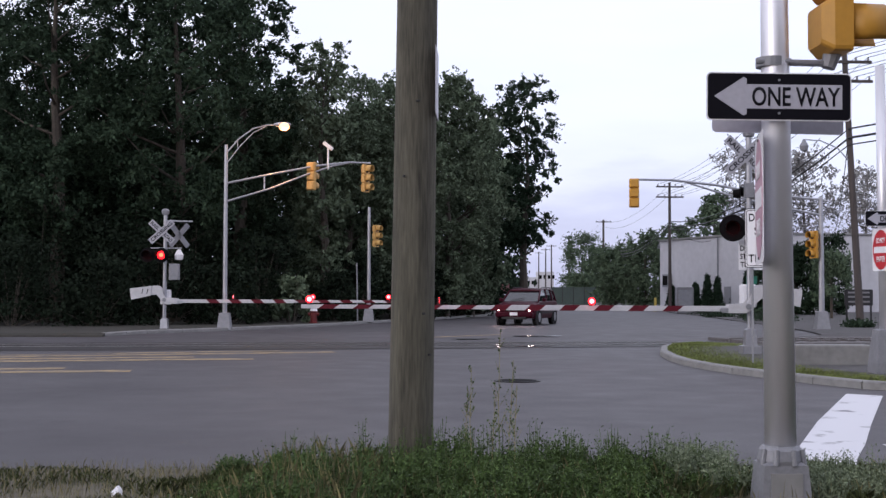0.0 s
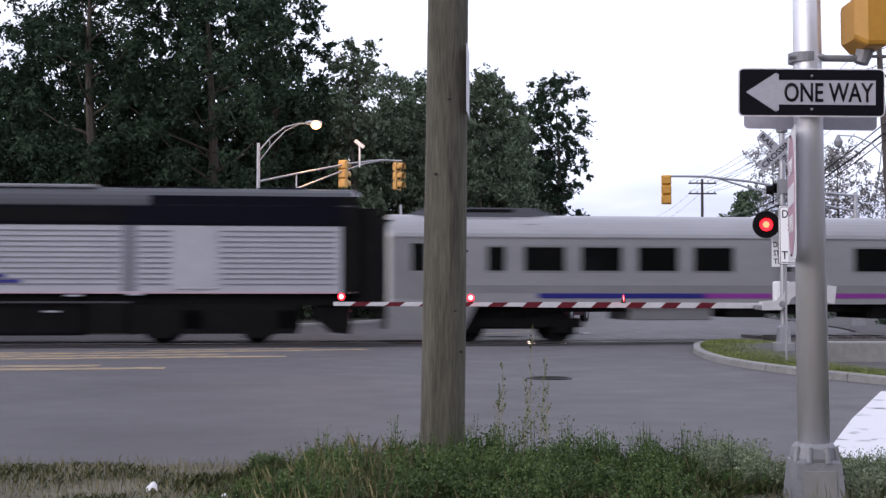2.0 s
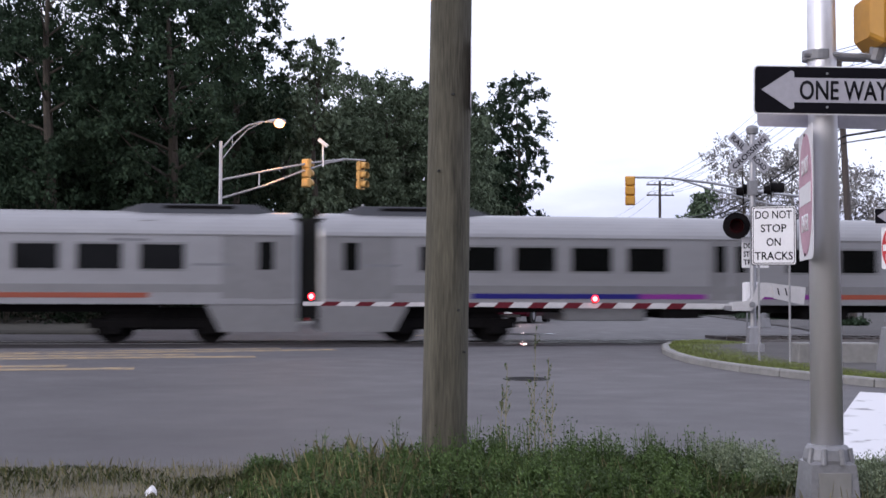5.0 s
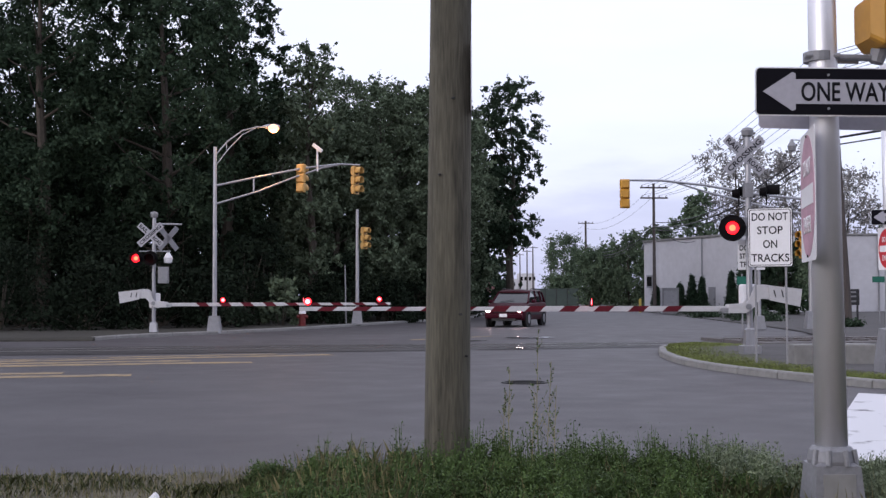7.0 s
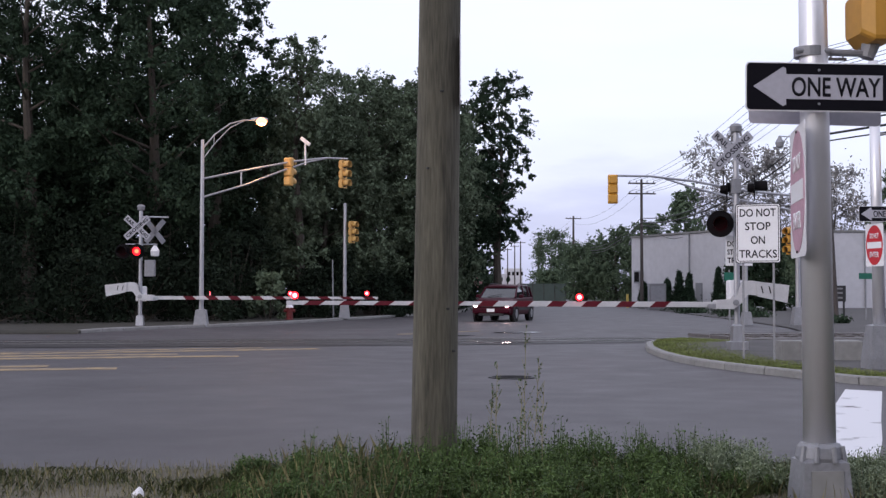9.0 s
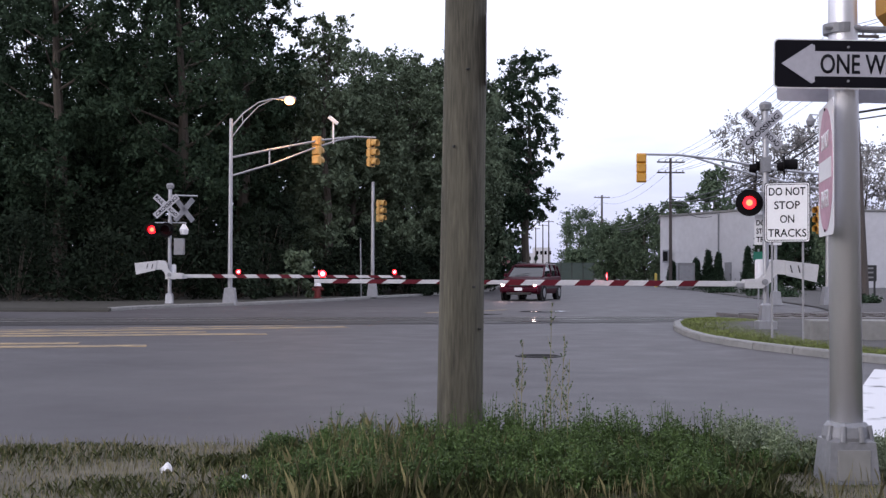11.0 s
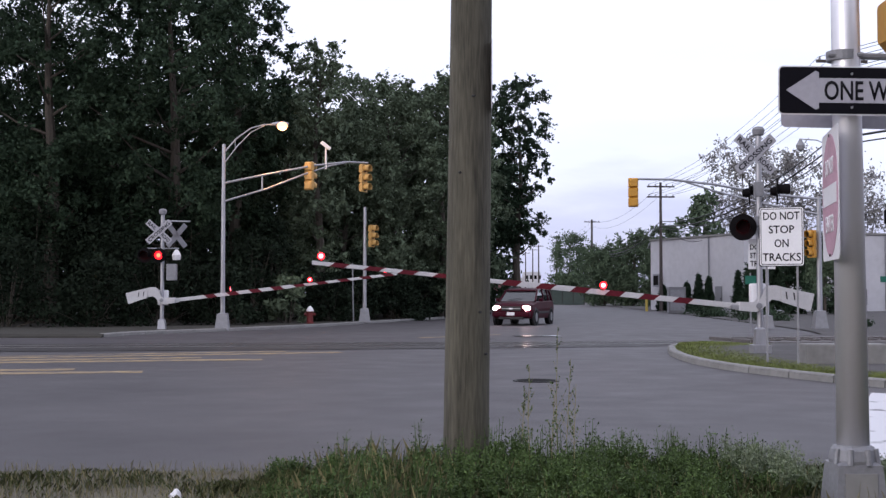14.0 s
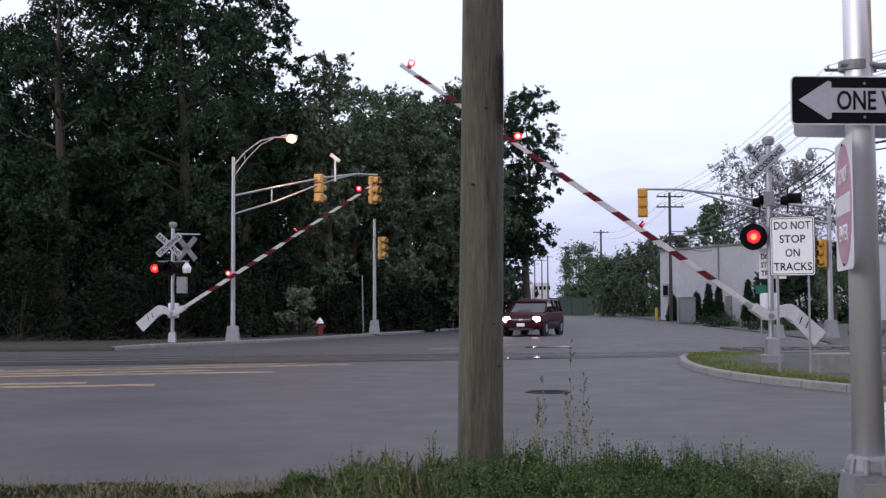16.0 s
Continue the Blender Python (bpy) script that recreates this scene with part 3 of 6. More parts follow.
def make_loco():
    g = thing("locomotive", pose(0, 0, 0), "white and black diesel passenger locomotive with ribbed sides and blue fade", "locomotive")
    bm = bmesh.new()
    W = 1.50
    secs = [(0.0, 1.05, 1.42, 2.05, 2.42), (0.10, 1.25, 1.38, 2.35, 2.70), (0.45, 1.40, 1.38, 2.78, 3.15), (0.85, 1.45, 1.38, 3.25, 3.70), (1.25, 1.48, 1.38, 3.66, 4.18), (1.5, W, 1.38, 3.72, 4.28), (2.6, W, 1.38, 3.76, 4.32), (19.85, W, 1.38, 3.76, 4.32), (19.95, W - 0.06, 1.38, 3.7, 4.24)]
    part("body", loft(bm, [body_ring(*s) for s in secs]), M_LOCOWHITE, g)
    # side bands, both sides
    for side in (-1, 1):
        def panel(name, x0, x1, z0, z1, material, proud=0.012, par=g, label=""):
            bm = bmesh.new()
            y = side * W
            box(bm, x0, x1, min(y, y + side * proud), max(y, y + side * proud), z0, z1)
            return part(name, bm, material, par, label)
        panel("upper_band", 3.2, 19.85, 3.24, 3.77, M_LOCOBLACK, 0.014)
        panel("rear_upper_casing", 14.3, 19.5, 3.30, 4.06, M_LOCOBLACK, 0.02)
        panel("rear_corner", 19.5, 19.98, 1.36, 4.06, M_UNDER, 0.016)
        for x, z in ((12.1, 1.30), (11.5, 0.87), (13.7, 1.33)):
            panel("grab_rail", x, x + 0.42, z, z + 0.05, M_LOCOWHITE, 0.03)
        panel("sill_stripe", 2.0, 19.9, 1.38, 1.43, M_LOCOPINK, 0.016)
        panel("radiator_grille", 9.3, 13.6, 3.34, 3.70, M_UNDER, 0.03)
        panel("cab_pillar", 2.95, 3.18, 1.45, 3.3, M_LOCOPINK, 0.012)
        panel("cab_door", 3.24, 4.02, 1.30, 3.2, M_LOCOWHITE, 0.018)
        # ribs and gap take a dark colour that paints in the groove shadow
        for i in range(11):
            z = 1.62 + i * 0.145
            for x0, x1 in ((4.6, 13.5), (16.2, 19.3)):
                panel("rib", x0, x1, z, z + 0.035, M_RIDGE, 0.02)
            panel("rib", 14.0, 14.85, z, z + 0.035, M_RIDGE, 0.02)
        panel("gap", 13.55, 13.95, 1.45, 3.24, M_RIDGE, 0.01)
        panel("service_door", 14.95, 16.1, 1.5, 3.2, M_LOCOWHITE, 0.03)
        for i, (x0, x1, z) in enumerate(((6.3, 9.9, 1.665), (6.0, 10.2, 1.81), (5.9, 9.8, 1.955), (10.0, 11.6, 1.665), (10.3, 11.2, 1.81))):
            panel("blue_stripe", x0 - 0.7, x1 - 0.7, z, z + 0.09, M_LOCOBLUE, 0.024)
        bm = bmesh.new()
        prism(bm, [(0.58, 2.60), (2.94, 2.60), (2.94, 3.74), (1.40, 3.74)], 0.10, Matrix.Translation((0, side * W - (0.096 if side > 0 else 0.004), 0)))
        part("cab_upper_side", bm, M_ROOFGREY, g, "blue-grey painted upper cab side")
        bm = bmesh.new()
        prism(bm, [(0.95, 2.64), (2.50, 2.64), (2.80, 3.62), (1.62, 3.62)], 0.10, Matrix.Translation((0, side * W - (0.080 if side > 0 else 0.02), 0)))
        win = part("cab_window", bm, M_GLASSDARK, g)
        bm = bmesh.new()
        prism(bm, [(1.42, 2.86), (1.72, 2.86), (1.92, 3.56), (1.72, 3.56)], 0.012, Matrix.Translation((0, side * (W + 0.02) if side > 0 else -W - 0.032, 0)))
        part("window_post", bm, M_ROOFGREY, win)
        panel("number_bar", 1.5, 2.1, 2.3, 2.42, M_LOCOGREY, 0.02)
        panel("emblem_bar", 0.95, 2.1, 1.72, 1.86, M_LOCOGREY, 0.10)
        panel("marker_light", 3.2, 3.75, 1.02, 1.12, M_AMBER, -0.25)
        panel("upper_plate", 3.3, 3.9, 3.36, 3.56, M_LOCOPINK, 0.02)
        panel("roof_rail", 2.6, 19.85, 3.775, 3.82, M_LOCOGREY, 0.02)
        panel("truck_plate", 1.7, 6.1, 0.30, 1.08, M_UNDER, -0.2)
        for x in (2.25, 4.85, 14.25, 16.85):
            panel("axle_box", x, x + 0.70, 0.17, 0.62, M_UNDER, 0.03)
            panel("spring", x + 0.9, x + 1.5, 0.42, 0.92, M_UNDER, -0.08)
        for z in (0.42, 0.72, 1.02):
            panel("cab_step", 3.28, 3.98, z, z + 0.05, M_LOCOGREY, -0.06)
        panel("air_pipe", 6.0, 13.8, 1.12, 1.17, M_LOCOGREY, -0.06)
        panel("truck_plate", 13.7, 18.3, 0.28, 1.08, M_UNDER, -0.2)
        panel("battery_box", 5.95, 7.15, 0.30, 1.1, M_UNDER, -0.25)
        panel("battery_box", 12.65, 13.8, 0.30, 1.1, M_UNDER, -0.25)
    bm = bmesh.new()
    loft(bm, [[(x, y * 1.012, z + 0.012) for x, y, z in body_ring(*s)[1:-1]] for s in ((1.30, 1.485, 1.38, 3.70, 4.20), (1.5, W, 1.38, 3.80, 4.28), (2.6, W, 1.38, 3.80, 4.32), (19.87, W, 1.38, 3.80, 4.32))])
    part("roof", bm, M_LOCOGREY, g, "dark grey locomotive roof")
    bm = bmesh.new()
    loft(bm, [[(x, -1.15, z0), (x - 0.01, -1.05, z1), (x - 0.01, 1.05, z1), (x, 1.15, z0)] for x, z0, z1 in ((0.26, 2.90, 2.98), (1.14, 3.98, 4.10))])
    part("windshield", bm, M_CARGLASS, g)
    for y in (-0.85, 0.85):
        bm = bmesh.new()
        rod(bm, (-0.04, y, 1.52), (0.25, y, 1.52), 0.11, n=14)
        part("ditch_light", bm, M_DITCH, g, "glowing amber-white ditch light")
        bm = bmesh.new()
        rod(bm, (1.02, y * 0.25, 4.02), (1.5, y * 0.25, 4.02), 0.10, n=14)
        part("headlight", bm, M_DITCH, g)
    bm = bmesh.new()
    box(bm, 3.4, 8.6, -1.05, 1.05, 4.28, 4.37, 0.03)
    part("roof_hatch", bm, M_LOCOGREY, g)
    bm = bmesh.new()
    box(bm, 9.0, 12.8, -1.1, 1.1, 4.28, 4.38, 0.04)
    part("roof_cover", bm, M_ROOFGREY, g)
    for x in (13.4, 15.0, 17.2):
        bm = bmesh.new()
        box(bm, x, x + 1.3, -0.9, 0.9, 4.28, 4.35, 0.03)
        fan = part("fan_housing", bm, M_LOCOBLACK, g)
        part("fan", rod(bmesh.new(), (x + 0.65, 0, 4.33), (x + 0.65, 0, 4.38), 0.5, n=24), M_UNDER, fan)
    bm = bmesh.new()
    box(bm, 0.35, 19.6, -1.3, 1.3, 1.05, 1.39)
    part("underframe", bm, M_UNDER, g)
    bm = bmesh.new()
    box(bm, 7.2, 12.6, -1.35, 1.35, 0.24, 1.1, 0.10)
    part("fuel_tank", bm, M_UNDER, g)
    bm = bmesh.new()
    prism(bm, [(0.15, 1.4), (0.1, 0.3), (0.45, 0.12), (0.9, 0.4), (0.9, 1.4)], 2.3, Matrix.Translation((0, -1.15, 0)))
    part("pilot", bm, M_UNDER, g)
    bm = bmesh.new()
    prism(bm, [(18.7, 1.4), (18.7, 0.75), (19.2, 0.30), (19.75, 0.25), (19.85, 1.4)], 2.4, Matrix.Translation((0, -1.2, 0)))
    part("rear_pilot", bm, M_UNDER, g)
    bogie(g, 3.9)
    bogie(g, 15.9)
    bm = bmesh.new()
    box(bm, 19.9, 20.58, -1.38, 1.38, 0.95, 3.75)
    part("gangway", bm, M_UNDER, g)
    return g


def make_coach():
    L = 24.85
    W = 1.52
    g = thing("passenger_coach", pose(0, 0, 0), "stainless steel commuter rail coach with blue, purple and orange stripe", "rail coach", "coaches of the train")
    bm = bmesh.new()
    x0, x1 = 0.24, L - 0.24
    secs = [(x0, W - 0.05, 1.12, 2.93, 3.58), (x0 + 0.1, W, 1.08, 2.96, 3.64), (x1 - 0.1, W, 1.08, 2.96, 3.64), (x1, W - 0.05, 1.12, 2.93, 3.58)]
    part("body", loft(bm, [body_ring(*s, n=8) for s in secs]), M_STAINLESS, g)
    for side in (-1, 1):
        def panel(name, a, b, z0, z1, material, proud=0.012, par=g, bevel=0.0):
            bm = bmesh.new()
            y = side * W
            box(bm, a, b, min(y, y + side * proud), max(y, y + side * proud), z0, z1, bevel)
            return part(name, bm, material, par)
        C = 12.1
        panel("lower_band", x0 + 0.1, x1 - 0.1, 1.40, 1.62, M_STAINDULL, 0.006)
        panel("sill", x0 + 0.1, x1 - 0.1, 1.08, 1.22, M_STAINLESS, 0.022)
        panel("drip_rail", x0 + 0.1, x1 - 0.1, 2.95, 2.98, M_STAINDULL, 0.03)
        for a, b, mm in ((4.5, 9.35, M_CBLUE), (9.35, C - 0.75, M_CPURPLE), (C + 0.75, 15.4, M_CPURPLE), (15.4, 20.6, M_CORANGE)):
            panel("stripe", a, b, 1.25, 1.39, mm, 0.016)
        for wx in (3.3, 4.68, 6.32, 7.96, 9.6, 14.39, 16.03, 17.67, 19.31, 20.95):
            dx, hw = wx - C, 0.24 if wx < 4 else 0.57
            fr = panel("window_frame", C + dx - hw - 0.06, C + dx + hw + 0.06, 1.97, 2.75, M_STAINDULL, 0.012)
            panel("pane", C + dx - hw, C + dx + hw, 2.03, 2.69, M_GLASSDARK, 0.018, fr)
        for sx in (-1, 1):
            dr = panel("side_door", C + sx * 0.06 - (0.6 if sx < 0 else 0), C + sx * 0.06 + (0 if sx < 0 else 0.6), 1.22, 2.90, M_STAINDULL, 0.010)
            panel("pane", C + sx * 0.32 - 0.15, C + sx * 0.32 + 0.15, 2.02, 2.78, M_GLASSDARK, 0.016, dr)
            ex = L / 2 + sx * (L / 2 - 1.12)
            # darker panel paints in the dark trees reflected near the coach end
            panel("end_reflection_panel", ex - 1.2 if sx > 0 else ex - 0.78, ex + 0.78 if sx > 0 else ex + 1.2, 1.24, 2.94, M_STAINDULL, 0.005)
            ed = panel("end_door", ex - 0.42, ex + 0.42, 1.21, 2.90, M_STAINDULL, 0.010)
            panel("pane", ex - 0.20, ex + 0.20, 2.02, 2.78, M_GLASSDARK, 0.016, ed)
            bm = bmesh.new()
            a = L / 2 + sx * (L / 2 - 0.25)
            b = L / 2 + sx * (L / 2 - 2.75)
            c = L / 2 + sx * (L / 2 - 2.35)
            prism(bm, [(a, 1.10), (b, 1.10), (c, 0.33), (a, 0.33)], 0.5, Matrix.Translation((0, -W if side < 0 else W - 0.5, 0)))
            part("step_well", bm, M_STAINDULL, g)
            panel("lettering_bar", C + sx * 8.0 - 0.5, C + sx * 8.0 + 0.5, 2.78, 2.85, M_ROOFGREY, 0.01) if sx > 0 else None
            panel("nameplate_bar", C + sx * 10.2 - 0.55, C + sx * 10.2 + 0.55, 2.12, 2.19, M_ROOFGREY, 0.01)
    for sx in (-1, 1):
        bm = bmesh.new()
        e = L / 2 + sx * L / 2
        rings = []
        for dx, w, z in ((0.9, 0.85, 3.63), (1.4, 1.05, 3.84), (4.5, 1.05, 3.84), (5.2, 0.85, 3.63)):
            x = e - sx * dx
            rings.append([(x, -w, 3.54), (x, -w * 0.85, z), (x, w * 0.85, z), (x, w, 3.54)])
        pod = part("air_conditioner", loft(bm, rings), M_LOCOGREY, g)
        bm = bmesh.new()
        box(bm, e - sx * 3.9, e - sx * 2.0, -0.98, 0.98, 3.71, 3.79) if sx < 0 else box(bm, e - 3.9, e - 2.0, -0.98, 0.98, 3.71, 3.79)
        part("grille", bm, M_UNDER, pod)
        bm = bmesh.new()
        vx = e - sx * 4.3
        box(bm, vx - 0.2, vx + 0.2, -1.38, 1.38, 3.16, 3.36, 0.03)
        part("vent", bm, M_STAINDULL, g)
        bm = bmesh.new()
        box(bm, min(e, e - sx * 0.40), max(e, e - sx * 0.40), -1.3, 1.3, 0.7, 3.45)
        part("gangway", bm, M_RUBBER, g)
        bogie(g, L / 2 + sx * 8.5)
    bm = bmesh.new()
    box(bm, 4, 20.8, -1.1, 1.1, 0.86, 1.12)
    part("underframe", bm, M_UNDER, g)
    for a, b, mm, z in ((7.2, 9.6, M_STAINDULL, 0.62), (10.1, 11.3, M_UNDER, 0.7), (11.7, 12.4, M_UNDER, 0.8), (14.4, 15.9, M_UNDER, 0.66), (13.0, 13.6, M_UNDER, 0.85)):
        bm = bmesh.new()
        box(bm, a, b, -1.3, 1.3, z, 1.2, 0.04)
        part("equipment_box", bm, mm, g)
    return g


loco = make_loco()
coaches = [make_coach()]
for i in range(3):
    coaches.append(copy_thing(coaches[0], pose(0, 0, 0)))


# ---- crossing signals and gates ----
TURNING = []


def lens_disc(parent, at, r, front, core, both=False, heart=0.34):
    """A lens with a lit face towards -y and a dark face behind."""
    bm = bmesh.new()
    R = Matrix.Rotation(math.pi / 2, 4, "X")
    thin = 0.2 if both else 1.0
    prof = [(r, 0.003), (r * (heart + 1) / 2, 0.003 + 0.011 * thin), (r * heart, 0.003 + 0.016 * thin), (r * 0.05, 0.003 + 0.018 * thin)]
    lathe(bm, ([(a, -b) for a, b in prof[::-1]] if both else [(r, 0.0)]) + prof, 20, R)
    ln = part("lens", bm, front, parent)
    ln.matrix_basis = Matrix.Translation(at)
    ln.data.materials.append(M_DARKLENS)
    ln.data.materials.append(core)
    for p in ln.data.polygons:
        rad = math.hypot(p.center.x, p.center.z)
        p.material_index = 1 if (-abs(p.normal.y) if both else p.normal.y) > -0.3 else (2 if rad < r * heart else 0)
    return ln


def flashing_lens(parent, at, r, phase, both=False):
    """A lens that flashes by turning its lit face to the road and away again."""
    ln = lens_disc(parent, at, r, M_REDGLOW, M_ARMCORE if both else M_REDCORE, both, 0.66 if both else 0.5)
    TURNING.append((ln, Vector(at), phase, 90 if both else 180))
    return ln


def flasher(parent, m, lit, name="warning_light", board=0.27):
    """A red light on a round black board with a hood, facing -y."""
    bm = bmesh.new()
    R = Matrix.Rotation(math.pi / 2, 4, "X")
    lathe(bm, [(board, -0.01), (board, 0.012), (0.12, 0.02)], 28, R)
    rod(bm, (0, 0.0, 0), (0, 0.16, 0), 0.12, 0.09, 16)
    fl = part(name, bm, M_BOARD, parent)
    fl.matrix_basis = m
    bm = bmesh.new()
    n = 18
    rings = []
    for y, r in ((-0.012, 0.165), (-0.30, 0.175)):
        rings.append([(r * math.cos(a), y, r * math.sin(a)) for a in [radians(-20 + 220 * k / n) for k in range(n + 1)]] + [(r * 0.95 * math.cos(a), y, r * 0.95 * math.sin(a)) for a in [radians(200 - 220 * k / n) for k in range(n + 1)]])
    loft(bm, rings)
    part("hood", bm, M_BOARD, fl)
    if lit is None:
        lens_disc(fl, (0, -0.05, 0), 0.15, M_DARKLENS, M_DARKLENS)
    else:
        flashing_lens(fl, (0, -0.05, 0), 0.15, lit)
    return fl


def crossbuck(parent, m, letters=True, blade=1.22):
    for ang, words in ((42, "CROSSING"), (-42, "RAIL ROAD")):
        bm = bmesh.new()
        prism(bm, round_rect(blade, 0.23, 0.015, 2), 0.012)
        b = part("crossbuck_blade", bm, M_SIGNDULL, parent)
        b.matrix_basis = m @ Matrix.Translation((0, 0 if ang > 0 else 0.016, 0)) @ Matrix.Rotation(-radians(ang), 4, "Y")
        if letters:
            if words == "CROSSING":
                lettering(words, blade * 0.88, 0.13, M_SIGNBLACK, b, Matrix.Translation((0, -0.002, 0)))
            else:
                lettering("RAIL", blade * 0.33, 0.13, M_SIGNBLACK, b, Matrix.Translation((-blade * 0.29, -0.002, 0)))
                lettering("ROAD", blade * 0.33, 0.13, M_SIGNBLACK, b, Matrix.Translation((blade * 0.29, -0.002, 0)))


def gate_arm(parent, pivot, length, sign, lights):
    """A striped arm with its counterweight, turning about the pivot; sign -1: it points to -x."""
    bm = bmesh.new()
    box(bm, 0.42, length * 0.55, -0.03, 0.03, -0.064, 0.064, 0.01)
    box(bm, length * 0.55, length, -0.025, 0.025, -0.048, 0.048, 0.01)
    if sign < 0:
        bmesh.ops.scale(bm, vec=(-1, 1, 1), verts=bm.verts[:])
        bmesh.ops.reverse_faces(bm, faces=bm.faces[:])
    arm = part("gate_arm", bm, M_GATEWHITE, parent, "white gate arm with slanted red stripes and red lights")
    arm.matrix_basis = pivot
    k = 0
    x = 1.5
    while x < length - 0.3:
        h = 0.066 if x + 0.4 < length * 0.55 else 0.050
        w = 0.034 if x + 0.4 < length * 0.55 else 0.029
        if x < length * 0.55 < x + 0.6:
            h, w = 0.066, 0.034
        bm = bmesh.new()
        prism(bm, [(sign * (x + 0.14), -h), (sign * (x + 0.50), -h), (sign * (x + 0.36), h), (sign * x, h)], 2 * w, Matrix.Translation((0, -w, 0)))
        part("stripe", bm, M_REDSTRIPE, arm)
        x += 0.81
    bm = bmesh.new()
    for y in (-0.17, 0.13):
        prism(bm, [(sign * a, b) for a, b in ((0.46, -0.10), (0.46, 0.10), (0.06, 0.13), (-0.02, 0.22), (-0.10, 0.42), (-0.22, 0.55), (-0.34, 0.57), (-0.58, 0.54), (-0.58, 0.22), (-0.30, 0.24), (-0.20, 0.15), (-0.10, 0.0), (0.05, -0.10))], 0.045, Matrix.Translation((0, y, 0)))
    box(bm, min(sign * 0.2, sign * 0.44), max(sign * 0.2, sign * 0.44), -0.13, 0.13, -0.085, 0.085, 0.01)
    part("arm_bracket", bm, M_GATEWHITE, arm)
    bm = bmesh.new()
    rod(bm, (0, -0.2, 0.05), (0, 0.2, 0.05), 0.07, n=14)
    part("pivot_shaft", bm, M_CASTALU, arm)
    bm = bmesh.new()
    prism(bm, [(sign * a, b) for a, b in ((0.10, 0.0), (0.62, 0.02), (0.66, -0.02), (0.60, -0.09), (0.10, -0.06))], 0.06, Matrix.Translation((0, -0.09, 0)))
    part("conversion_plate", bm, M_GALV, arm)
    bm = bmesh.new()
    prism(bm, [(sign * a, b) for a, b in ((-0.46, 0.55), (-1.25, 0.46), (-1.20, 0.05), (-0.50, 0.20))], 0.07, Matrix.Translation((0, -0.21, 0)))
    cw = part("counterweight", bm, M_GATEWHITE, arm)
    for dx in (-0.62, -0.80):
        bm = bmesh.new()
        prism(bm, [(sign * (dx - 0.02), 0.27), (sign * (dx + 0.01), 0.27), (sign * (dx + 0.05), 0.44), (sign * (dx + 0.02), 0.44)], 0.006, Matrix.Translation((0, -0.217, 0)))
        part("slot", bm, M_BLACK, cw)
    for d in lights:
        bm = bmesh.new()
        box(bm, sign * d - 0.05, sign * d + 0.05, -0.04, 0.04, 0.05, 0.13)
        lm = part("arm_light", bm, M_BLACK, arm)
        bm = bmesh.new()
        lathe(bm, [(0.045, 0.03), (0.05, 0.0), (0.045, -0.02), (0.01, -0.03)], 12, Matrix.Translation((sign * d, 0, 0.17)) @ Matrix.Rotation(math.pi / 2, 4, "X"))
        part("light_housing", bm, M_BLACK, lm)
        k = lights.index(d)
        if k == 2:
            lens_disc(lm, (sign * d, -0.06, 0.17), 0.088, M_REDGLOW, M_ARMCORE, heart=0.66)
        else:
            flashing_lens(lm, (sign * d, -0.14, 0.16), 0.088, k if sign < 0 else 1 - k, True)
    return arm


def crossing_mast(x, y, z, height, label, size=1.0, drop=0.0):
    g = thing("crossing_signal", pose(x, y, z) @ Matrix.Diagonal((size, size, size, 1)), label, "crossing gate")
    part("mast", rod(bmesh.new(), (0, 0, 0.3), (0, 0, height - 0.2), 0.07, n=16), M_GALV, g)
    bm = bmesh.new()
    lathe(bm, [(0.30, -drop), (0.30, 0.05), (0.2, 0.06), (0.16, 0.42), (0.10, 0.46)], 4, Matrix.Rotation(radians(45), 4, "Z"))
    part("base", bm, M_GALV, g)
    bm = bmesh.new()
    lathe(bm, [(0.05, height - 0.22), (0.13, height - 0.18), (0.15, height - 0.06), (0.11, height), (0.03, height + 0.02)], 16)
    part("bell", bm, M_CASTALU, g)
    bm = bmesh.new()
    box(bm, -0.18, 0.18, 0.02, 0.34, 0.95, 1.5, 0.05)
    part("gate_mechanism", bm, M_WHITE, g)
    return g


gate_r = crossing_mast(6.53, 25.95, 0.2226, 5.2, "crossing signal with crossbuck, red lights and gate arm", 0.9, 0.136)
crossbuck(gate_r, pose(-0.1, -0.10, 4.55, 0, 0, 8))
part("cross_bar", rod(bmesh.new(), (-0.46, 0.02, 2.95), (0.46, 0.02, 2.95), 0.025, n=8), M_GALV, gate_r)
part("cross_bar", rod(bmesh.new(), (0, -0.02, 3.72), (0.42, -0.02, 3.72), 0.025, n=8), M_GALV, gate_r)
part("junction_box", box(bmesh.new(), -0.10, 0.10, -0.10, 0.12, 2.85, 3.08, 0.01), M_CASTALU, gate_r)
part("junction_box", box(bmesh.new(), -0.10, 0.10, -0.10, 0.12, 3.55, 3.9, 0.01), M_CASTALU, gate_r)
flasher(gate_r, pose(-0.42, -0.14, 2.82, 0, 0, -12), 1, board=0.315)
flasher(gate_r, pose(0.45, -0.12, 2.82, 0, 0, -12), 0, board=0.315)
flasher(gate_r, pose(0.42, -0.05, 3.68, 0, 0, 76), None, board=0.315)
flasher(gate_r, pose(-0.12, 0.40, 3.68, 0, 0, 76), None, board=0.315)
arm_r = gate_arm(gate_r, pose(-0.10, -0.12, 0.92), 10.5, -1, (3.67, 7.25, 10.3))
bm = bmesh.new()
box(bm, -0.24, 0.40, 0.08, 0.10, 1.84, 2.56)
plate = part("track_sign", bm, M_SIGNWHITE, gate_r, "smaller white do not stop on tracks plate behind the mast")
